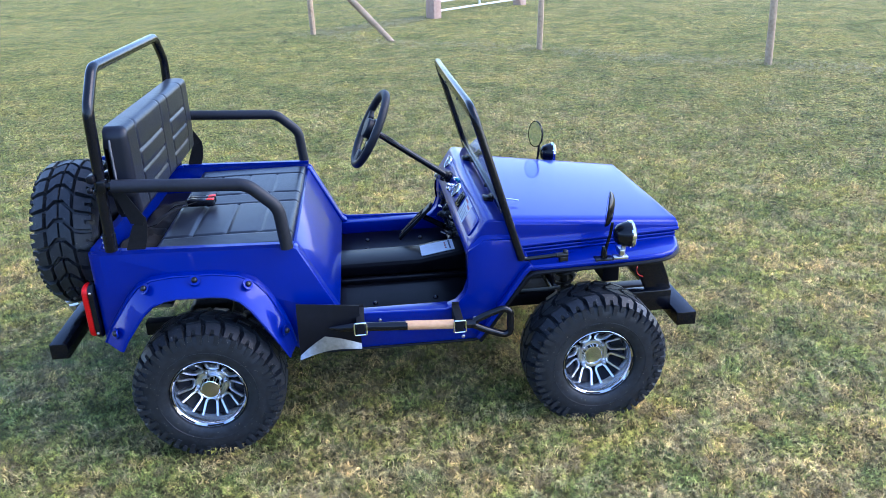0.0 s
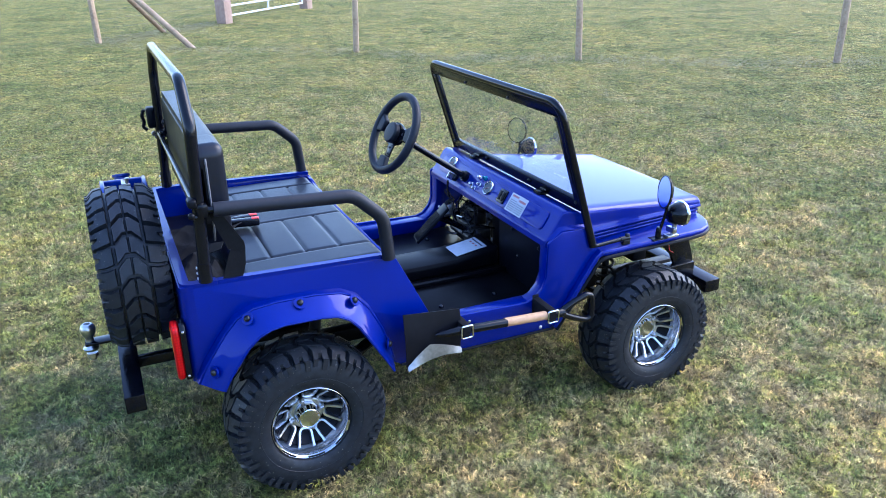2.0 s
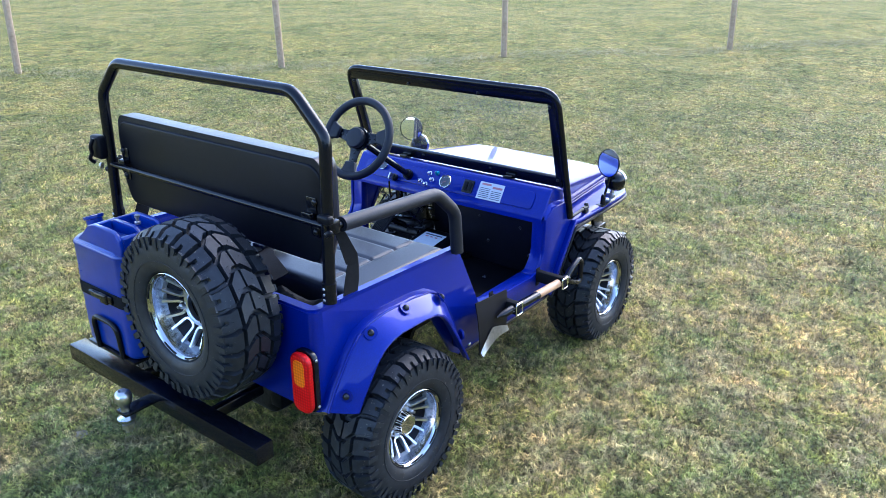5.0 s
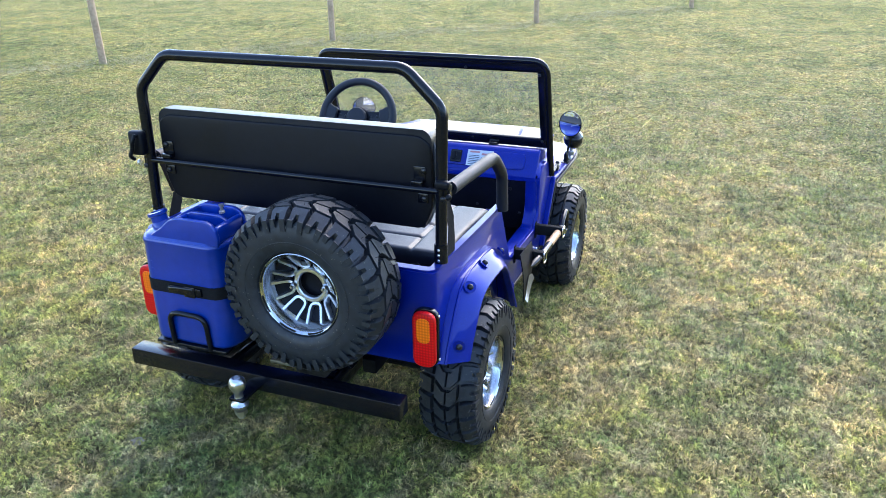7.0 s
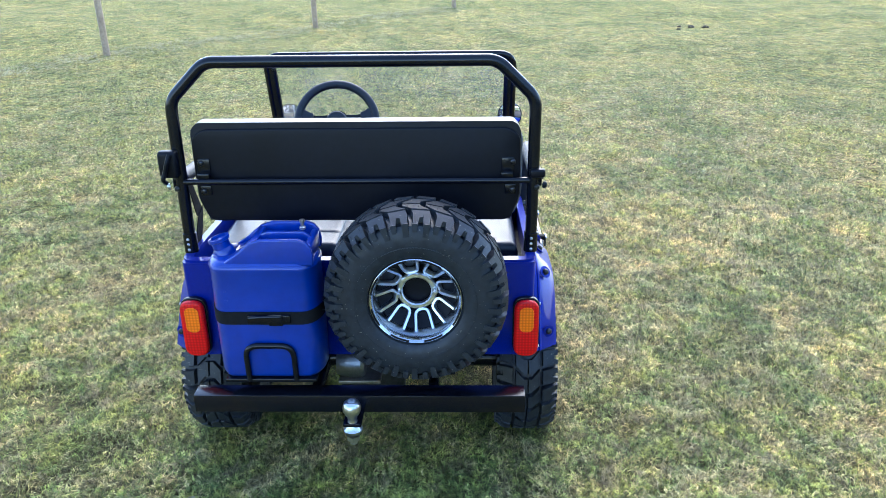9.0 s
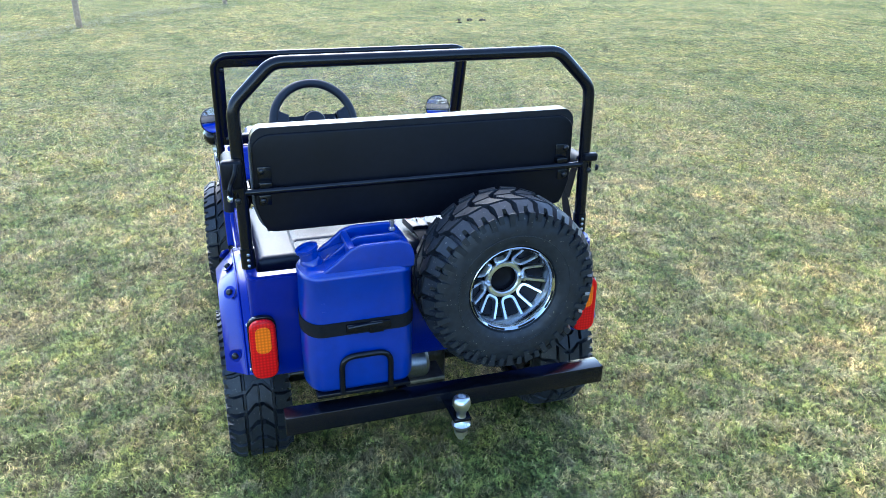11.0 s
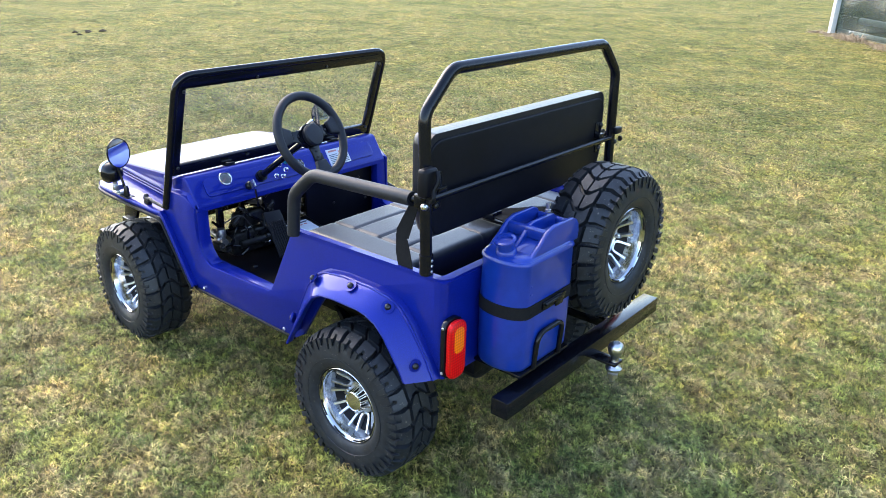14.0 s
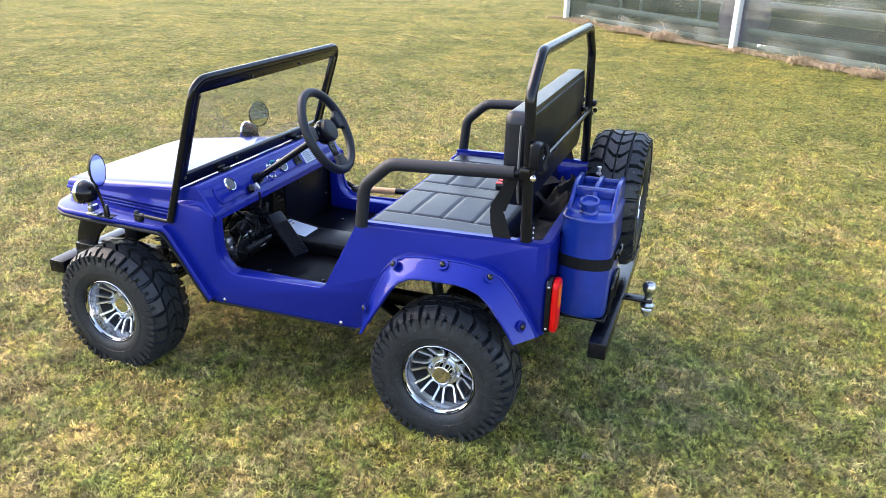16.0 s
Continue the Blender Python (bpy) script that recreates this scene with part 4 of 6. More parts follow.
def cowl_cheek(left):
    c = loft([[(0.808, -HALF + 0.004, 0.580), (0.845, -HALF + 0.004, 0.612), (0.90, -HALF + 0.006, 0.618), (0.975, -HALF + 0.006, 0.610)],
              [(0.816, -0.462, 0.592), (0.852, -0.455, 0.630), (0.90, -0.45, 0.636), (0.97, -0.45, 0.626)],
              [(0.822, -0.445, 0.601), (0.860, -0.43, 0.648), (0.90, -0.42, 0.658), (0.96, -0.415, 0.648)]], 0.004)
    part("cowl_cheek", flip(c, left), PAINT, car, sharp=70)


both(cowl_cheek)
# the dashboard's raised face: local x across the car, local y up the slope
dash_m = Matrix.Translation((0.8405, 0, 0.637)) @ Matrix(((0, 0.549, -0.836, 0), (-1, 0, 0, 0), (0, 0.836, 0.549, 0), (0, 0, 0, 1)))


def on_dash(bm):
    bm.transform(dash_m)
    return bm


part("dashboard", on_dash(prism(rrect(0.80, 0.066, 0.02), "z", -0.004, 0.0035, 0.0015)), PAINT, car)


def dial(u, v, r):
    g = part("gauge", on_dash(lathe([(r, 0.002), (r, 0.008), (r * 0.93, 0.011), (r * 0.82, 0.0095), (r * 0.82, 0.005)], 28, "z", (u, v, 0))), CHROME, car, "round gauge with chrome ring")
    part("gauge_face", on_dash(lathe([(r * 0.82, 0.004), (r * 0.82, 0.0062), (0, 0.0062)], 24, "z", (u, v, 0))), DIAL, g)
    for k in range(9):
        a = radians(220 - 32 * k)
        tick = box(r * 0.58, r * 0.74, -0.0006, 0.0006, 0.0062, 0.0072, 0)
        tick.transform(Matrix.Translation((u, v, 0)) @ Matrix.Rotation(a, 4, "Z"))
        part("tick", on_dash(tick), PAPER, g, smooth=False)
    nd = box(-0.003, r * 0.62, -0.0008, 0.0008, 0.0072, 0.0084, 0)
    nd.transform(Matrix.Translation((u, v, 0)) @ Matrix.Rotation(radians(215), 4, "Z"))
    part("needle", on_dash(nd), RED_INK, g, smooth=False)


dial(-0.312, 0.018, 0.0255)
dial(0.009, 0.001, 0.0275)
for u, v, mm in ((-0.073, 0.019, CHROME), (-0.105, -0.018, CHROME), (-0.054, -0.004, CHROME), (-0.077, -0.026, CHROME), (-0.040, 0.026, TEAL)):
    part("dash_switch", on_dash(lathe([(0.0095, 0.002), (0.0095, 0.006), (0.0065, 0.008), (0.0055, 0.017), (0.0025, 0.019), (0, 0.019)], 14, "z", (u, v, 0))), mm, car)
sw = part("rocker_switch", on_dash(prism([(a + 0.116, b + 0.001) for a, b in rrect(0.046, 0.050, 0.005)], "z", 0.002, 0.009, 0.0015)), BLACK, car, "black rocker switch panel")
for k in range(2):
    part("rocker", on_dash(box(0.098 + 0.02 * k, 0.114 + 0.02 * k, -0.016, 0.018, 0.008, 0.0125, 0.002)), SATIN, sw)
dec = part("warning_label", on_dash(box(0.162, 0.269, -0.034, 0.032, 0.003, 0.0046, 0.0004, 1)), PAPER, car, "pale printed warning label on the dashboard")
part("label_bar", on_dash(box(0.172, 0.213, 0.020, 0.027, 0.0046, 0.0056, 0)), RED_INK, dec, smooth=False)
part("label_bar", on_dash(box(0.221, 0.263, 0.012, 0.020, 0.0046, 0.0056, 0)), RED_INK, dec, smooth=False)
for k in range(6):
    part("label_bar", on_dash(box(0.170, 0.213, -0.028 + 0.007 * k, -0.0255 + 0.007 * k, 0.0046, 0.0054, 0)), INK, dec, smooth=False)
    if k < 5:
        part("label_bar", on_dash(box(0.221, 0.263, -0.028 + 0.007 * k, -0.0255 + 0.007 * k, 0.0046, 0.0054, 0)), INK, dec, smooth=False)

# steering
col_a, col_b = Vector((0.852, 0.170, 0.622)), Vector((0.560, 0.168, 0.830))
sw_axis = (col_b - col_a).normalized()
part("steering_column", join(tube([col_a, col_b], 0.0115, 14), tube([col_a, col_a + sw_axis * 0.035], 0.021, 14)), BLACK, car)
part("column_bush", tube([col_a + sw_axis * 0.02, col_a + sw_axis * 0.045], 0.0165, 10), SATIN, car)
zax = Vector((-0.885, -0.07, 0.460)).normalized()
yax = (Vector((0, 0, 1)) - zax * zax.z).normalized()
xax = yax.cross(zax)
SW = Matrix.Translation((0.546, 0.167, 0.839)) @ Matrix((( xax.x, yax.x, zax.x, 0), (xax.y, yax.y, zax.y, 0), (xax.z, yax.z, zax.z, 0), (0, 0, 0, 1)))


def on_wheel(bm):
    bm.transform(SW)
    return bm


R_SW = 0.138
grip = [(R_SW * math.cos(2 * math.pi * k / 64), R_SW * math.sin(2 * math.pi * k / 64), 0) for k in range(64)]
steer = part("steering_wheel", on_wheel(sweep(grip, circle(0.0148, 12), closed=True, up=(0, 0, 1))), FOAM, car, "black soft-grip steering wheel")
for a, w in ((radians(8), 0.062), (radians(172), 0.062), (radians(270), 0.058)):
    d = Vector((math.cos(a), math.sin(a), 0))
    n = Vector((-d.y, d.x, 0))
    lobe = [d * 0.086 + n * w * 0.36, d * 0.100 + n * w * 0.40, d * 0.118 + n * w * 0.52, d * 0.134 + n * w * 0.86, d * 0.134 - n * w * 0.86, d * 0.118 - n * w * 0.52, d * 0.100 - n * w * 0.40, d * 0.086 - n * w * 0.36]
    part("grip_lobe", on_wheel(prism([(p.x, p.y) for p in lobe], "z", -0.012, 0.0075, 0.005, 3)), FOAM, steer)
    flat = [d * 0.024 + n * w * 0.44, d * 0.060 + n * w * 0.31, d * 0.092 + n * w * 0.27, d * 0.092 - n * w * 0.27, d * 0.060 - n * w * 0.31, d * 0.024 - n * w * 0.44]
    part("spoke", on_wheel(prism([(p.x, p.y) for p in flat], "z", -0.012, -0.006, 0.0015)), BLACK, steer)
    for u in (0.052, 0.074):
        part("spoke_screw", on_wheel(bolt_head((d * u).to_tuple()[:2] + (-0.006,), (0, 0, 1), 0.0045, 0.003)), DARK_BOLT, steer)
part("hub_block", on_wheel(lathe([(0.0, -0.03), (0.036, -0.03), (0.043, -0.014), (0.043, -0.002), (0.0, -0.002)], 28, "z")), BLACK, steer)
part("hub_pad", on_wheel(lathe([(0.0, -0.004), (0.036, -0.004), (0.038, 0.014), (0.034, 0.020), (0.02, 0.022), (0, 0.022)], 28, "z")), FOAM, steer)
key_root = on_dash(lathe([(0.015, 0.0), (0.015, 0.012), (0.011, 0.017), (0, 0.017)], 16, "z", (-0.232, -0.028, 0.004)))
ign = part("ignition_switch", key_root, BLACK, car)
part("key", on_dash(box(-0.235, -0.229, -0.044, -0.018, 0.018, 0.045, 0.001)), ZINC, ign)
part("key_tag", tube([(0.785, 0.232, 0.612), (0.782, 0.228, 0.575), (0.786, 0.224, 0.545)], 0.004, 6), BLACK, ign)

# pedals and the machinery in the footwell
ped_m = Matrix.Translation((0.684, 0.205, 0.447)) @ Euler((0, radians(-46), radians(-12))).to_matrix().to_4x4()
ped = part("pedal", box(-0.072, 0.108, -0.034, 0.034, -0.010, 0.004, 0.004, 2, ped_m), SATIN, car, "black ribbed foot pedal")
for k in range(7):
    part("rib", box(-0.066, 0.066, -0.027 + 0.0085 * k, -0.0235 + 0.0085 * k, 0.003, 0.008, 0.001, 1, ped_m), SATIN, ped)
part("pedal_arm", tube([(0.73, 0.185, 0.48), (0.80, 0.185, 0.44), (0.86, 0.185, 0.40)], 0.011, 8, 0.03), BLACK, car)
mach = random.Random(21)
part("brake_cylinder", join(tube([(0.82, 0.35, 0.43), (0.92, 0.33, 0.44)], 0.013, 12), lathe([(0.0, 0.0), (0.016, 0.0), (0.018, 0.012), (0.018, 0.030), (0.014, 0.036), (0.0, 0.036)], 14, "z", (0.85, 0.345, 0.438))), ALUMINIUM, car, "small cast brake cylinder")
for k in range(16):
    p = Vector((mach.uniform(0.80, 0.90), mach.uniform(0.12, 0.40), mach.uniform(0.365, 0.56)))
    q = p + Vector((mach.uniform(-0.02, 0.03), mach.uniform(-0.045, 0.045), mach.uniform(-0.03, 0.03)))
    if k % 2:
        part("rod", join(tube([p, q], 0.0028, 6), bolt_head(p, (p - q).normalized(), 0.006, 0.006)), ZINC if k % 4 == 1 else DARK_BOLT, car)
    else:
        coil = [p + (q - p) * (j / 40) + Vector((0.008 * math.cos(j * 0.9), 0.004 * math.sin(j * 0.9), 0.008 * math.sin(j * 0.9))) for j in range(41)]
        part("return_spring", sweep(coil, circle(0.0014, 5)), DARK_BOLT, car)
part("brake_pipe", tube([(0.85, 0.33, 0.49), (0.83, 0.27, 0.52), (0.80, 0.24, 0.46), (0.84, 0.20, 0.41), (0.90, 0.16, 0.40)], 0.0025, 6, 0.03), DARK_BOLT, car)
for k in range(9):
    y, z = 0.08 + 0.037 * k + mach.uniform(-0.01, 0.01), mach.uniform(0.36, 0.47)
    x = mach.uniform(0.80, 0.88)
    part("cable", tube([(x, y, z), (x + 0.03, y + mach.uniform(-0.06, 0.06), z + mach.uniform(-0.05, 0.07)), (x + 0.01, y + mach.uniform(-0.06, 0.06), z + mach.uniform(-0.03, 0.12)), (0.92, y, z + 0.06)], mach.choice((0.003, 0.005)), 6, 0.03), BLACK, car)
for k in range(6):
    x, y, z = mach.uniform(0.82, 0.88), 0.12 + 0.05 * k, mach.uniform(0.37, 0.44)
    part("linkage", join(box(x - 0.02, x + 0.03, y - 0.012, y + 0.012, z - 0.012, z + 0.012, 0.004), bolt_head((x - 0.02, y, z), (-1, 0, 0), 0.008, 0.01)), GREASY, car)
part("engine_block", join(box(0.84, 0.91, 0.10, 0.30, 0.352, 0.44, 0.012, 3), box(0.86, 0.91, 0.14, 0.26, 0.44, 0.50, 0.01, 3), tube([(0.83, 0.12, 0.40), (0.83, 0.28, 0.40)], 0.016, 10)), GREASY, car, "dark greasy engine parts in the footwell")
part("steering_shaft", tube([(0.85, 0.17, 0.628), (0.94, 0.19, 0.50), (1.0, 0.2, 0.40)], 0.011, 10), BLACK, car)

# windscreen: it leans back, pivots low on the cowl sides
ws_lo, ws_hi = Vector((0.972, 0, 0.566)), Vector((0.829, 0, 1.030))
ws_up = (ws_hi - ws_lo).normalized()
ws_out = Vector((ws_up.z, 0, -ws_up.x))       # towards the nose


def ws(y, h, d=0.0):
    p = ws_lo + ws_up * h + ws_out * d
    return Vector((p.x, y, p.z))


WS_H = (ws_hi - ws_lo).length
screen_path = [ws(-0.474, -0.012), ws(-0.474, WS_H * 0.5)] + rounded([ws(-0.474, 0.2), ws(-0.474, WS_H), ws(0, WS_H)], 0.06)[1:-1]
screen_path += rounded([ws(0, WS_H), ws(0.474, WS_H), ws(0.474, 0.2)], 0.06)[1:-1] + [ws(0.474, WS_H * 0.5), ws(0.474, -0.012)]
screen = part("windscreen_frame", sweep(screen_path, [(a * 0.0125, b * 0.0135) for a, b in circle(1.0, 12)], up=(0, 1, 0)), BLACK, car, "black tubular windscreen frame")
H0 = 0.122


def ws_bar(a, b, w, t0=-0.010, t1=0.008, bev=0.003):
    """A flat bar in the screen's plane between two (y, h) points."""
    A, B = ws(*a), ws(*b)
    along = (B - A).normalized()
    sidev = along.cross(ws_out)
    bm = bmesh.new()
    vs = []
    for p in (A, B):
        for s in (-0.5, 0.5):
            for d in (t0, t1):
                vs.append(bm.verts.new(p + sidev * w * s + ws_out * d))
    for f in ((0, 1, 3, 2), (4, 6, 7, 5), (0, 4, 5, 1), (2, 3, 7, 6), (0, 2, 6, 4), (1, 5, 7, 3)):
        bm.faces.new([vs[i] for i in f])
    bmesh.ops.recalc_face_normals(bm, faces=bm.faces[:])
    return bevelled(bm, bev, 2)


part("lower_bar", ws_bar((-0.463, H0 + 0.016), (0.463, H0 + 0.016), 0.040), BLACK, screen)
part("upper_bar", ws_bar((-0.463, WS_H - 0.026), (0.463, WS_H - 0.026), 0.034), BLACK, screen)
for s in (-1, 1):
    part("side_bar", ws_bar((s * 0.453, H0 + 0.030), (s * 0.453, WS_H - 0.036), 0.028), BLACK, screen)
    part("seal_strip", ws_bar((s * 0.02, H0 - 0.022), (s * 0.44, H0 - 0.022), 0.010, -0.004, 0.004, 0.001), SATIN, screen)
    for h in (H0 + 0.026, WS_H - 0.051):
        p = ws(s * 0.447, h, -0.009)
        part("clip", join(bolt_head(p, -ws_out, 0.0065, 0.005)), DARK_BOLT, screen)
    for y in (0.16,):
        part("clip", bolt_head(ws(s * y, WS_H - 0.032, -0.010), -ws_out, 0.005, 0.005), DARK_BOLT, screen)
        part("clip", bolt_head(ws(s * y, H0 + 0.022, -0.010), -ws_out, 0.007, 0.009), BLACK, screen)
pane = part("pane", ws_bar((-0.442, (H0 + 0.02 + WS_H - 0.03) / 2), (0.442, (H0 + 0.02 + WS_H - 0.03) / 2), WS_H - 0.03 - H0 - 0.02, -0.0012, 0.0012, 0), GLASS, screen, "clear slightly dusty screen", smooth=False)
pane.visible_shadow = False


def screen_fittings(left):
    s = 1 if left else -1
    h = part("pivot", join(tube([(1.085, s * 0.470, 0.557), (1.122, s * 0.468, 0.557)], 0.0085, 10), bolt_head((1.115, s * 0.468, 0.564), (0, 0, 1), 0.009, 0.009)), DARK_BOLT, car, "dark pivot block for the windscreen arm")
    part("pivot_foot", box(1.095, 1.122, s * 0.468 - 0.009, s * 0.468 + 0.009, 0.532, 0.552, 0.002), DARK_BOLT, h)
    part("screen_stay", tube([(0.978, s * 0.474, 0.560), (0.990, s * 0.473, 0.553), (1.088, s * 0.470, 0.557)], 0.0068, 10, 0.01), BLACK, h, "thin black stay at the windscreen's foot")
    y = s * 0.25
    hinge = part("screen_hinge", join(box(0.893, 0.925, y - 0.018, y + 0.018, 0.674, 0.693, 0.004), tube([(0.924, y - 0.02, 0.692), (0.924, y + 0.02, 0.692)], 0.006, 8)), BLACK, car)
    part("latch_rod", tube([(0.915, y, 0.690), (1.01, y + s * 0.01, 0.672)], 0.0025, 6), ZINC, hinge)


both(screen_fittings)


def mirror_and_lamp(left):
    s = 1 if left else -1
    # round mirror on a bent stalk, faces the driver
    c = Vector((1.240, s * 0.490, 0.703))
    face = Vector((-0.94, -s * 0.31, 0.10)).normalized()
    mir = part("wing_mirror", tube([(1.235, s * 0.478, 0.535), (1.240, s * 0.482, 0.58), (1.250, s * 0.487, 0.625), (1.252, s * 0.491, 0.66)], 0.005, 8, 0.02), BLACK, car, "round mirror on a black stalk")
    q = Vector((0, 0, 1)).rotation_difference(face).to_matrix().to_4x4()
    shell = lathe([(0, -0.016), (0.03, -0.014), (0.048, -0.006), (0.0545, 0.002), (0.0545, 0.006), (0.051, 0.0062)], 30, "z", caps=False)
    shell.transform(Matrix.Translation(c) @ q)
    part("mirror_shell", shell, BLACK, mir)
    glass = lathe([(0.052, 0.0035), (0.052, 0.0055), (0, 0.0065)], 30, "z")
    glass.transform(Matrix.Translation(c) @ q)
    part("mirror_glass", glass, MIRROR, mir)
    part("mirror_foot", join(box(1.205, 1.262, s * 0.478 - 0.016, s * 0.478 + 0.016, 0.535, 0.541, 0.002), lathe([(0.0, 0), (0.011, 0), (0.009, 0.03), (0.006, 0.04), (0.0, 0.04)], 12, "z", (1.235, s * 0.478, 0.538))), BLACK, mir)
    # head lamp: black bowl with a chrome ring, looks ahead
    lc = Vector((1.300, s * 0.492, 0.619))
    bowl = lathe([(0.0, -0.042), (0.018, -0.040), (0.030, -0.030), (0.038, -0.010), (0.040, 0.006), (0.040, 0.014), (0.0, 0.014)], 28, "x", lc)
    lamp = part("head_lamp", bowl, BLACK, car, "round black lamp with chrome ring on the wing")
    part("lamp_ring", lathe([(0.0405, 0.004), (0.0435, 0.007), (0.0435, 0.014), (0.039, 0.018), (0.037, 0.014)], 28, "x", lc, caps=False), CHROME, lamp)
    part("lamp_lens", lathe([(0.038, 0.0145), (0.027, 0.021), (0, 0.024)], 24, "x", lc), CHROME, lamp)
    part("lamp_bracket", join(tube([(1.290, s * 0.484, 0.545), (1.293, s * 0.489, 0.586)], 0.008, 10), box(1.262, 1.308, s * 0.482 - 0.014, s * 0.482 + 0.014, 0.538, 0.546, 0.002), box(1.277, 1.293, s * 0.482 - 0.02, s * 0.482 + 0.02, 0.552, 0.572, 0.003)), ZINC, lamp)


both(mirror_and_lamp)
part("front_bumper", box(1.505, 1.570, -0.445, 0.445, 0.262, 0.308, 0.002), BLACK, car, "black square-tube front bumper")
for y in (-0.352, 0.352):
    part("bumper_arm", box(1.34, 1.51, y - 0.02, y + 0.02, 0.285, 0.36, 0.004), BLACK, car)
part("indicator_wire", tube([(1.40, -0.350, 0.46), (1.385, -0.366, 0.44), (1.392, -0.366, 0.42), (1.41, -0.364, 0.412)], 0.0014, 6, 0.02), RED_BUTTON, car, "loose red wire")


def spring(left):
    s = 1 if left else -1
    pts = []
    for k in range(61):
        a = 2 * math.pi * 6 * k / 60
        pts.append((1.16 + 0.028 * math.cos(a), s * 0.30 + 0.028 * math.sin(a), 0.30 + 0.20 * k / 60))
    part("coil_spring", sweep(pts, circle(0.005, 7)), GREASY, car)
    part("damper", tube([(1.16, s * 0.30, 0.25), (1.16, s * 0.30, 0.515)], 0.013, 10), GREASY, car)
    part("suspension_arm", tube([(1.215, s * 0.36, 0.20), (1.16, s * 0.24, 0.26), (1.10, s * 0.235, 0.30)], 0.014, 8), BLACK, car)
    part("suspension_arm", tube([(0.02, s * 0.36, 0.205), (0.22, s * 0.30, 0.27), (0.36, s * 0.235, 0.305)], 0.018, 8), BLACK, car)
    part("rear_damper", tube([(0.05, s * 0.33, 0.24), (0.10, s * 0.32, 0.50)], 0.018, 10), GREASY, car)


both(spring)


# ---- wheels ----
TYRE_R, TYRE_W = 0.230, 0.176


def crown(v):
    """Radius of the tread surface at v across the tyre, -1 to 1."""
    a = abs(v)
    return TYRE_R - 0.003 * a ** 2 - 0.020 * max(0.0, (a - 0.62) / 0.38) ** 2


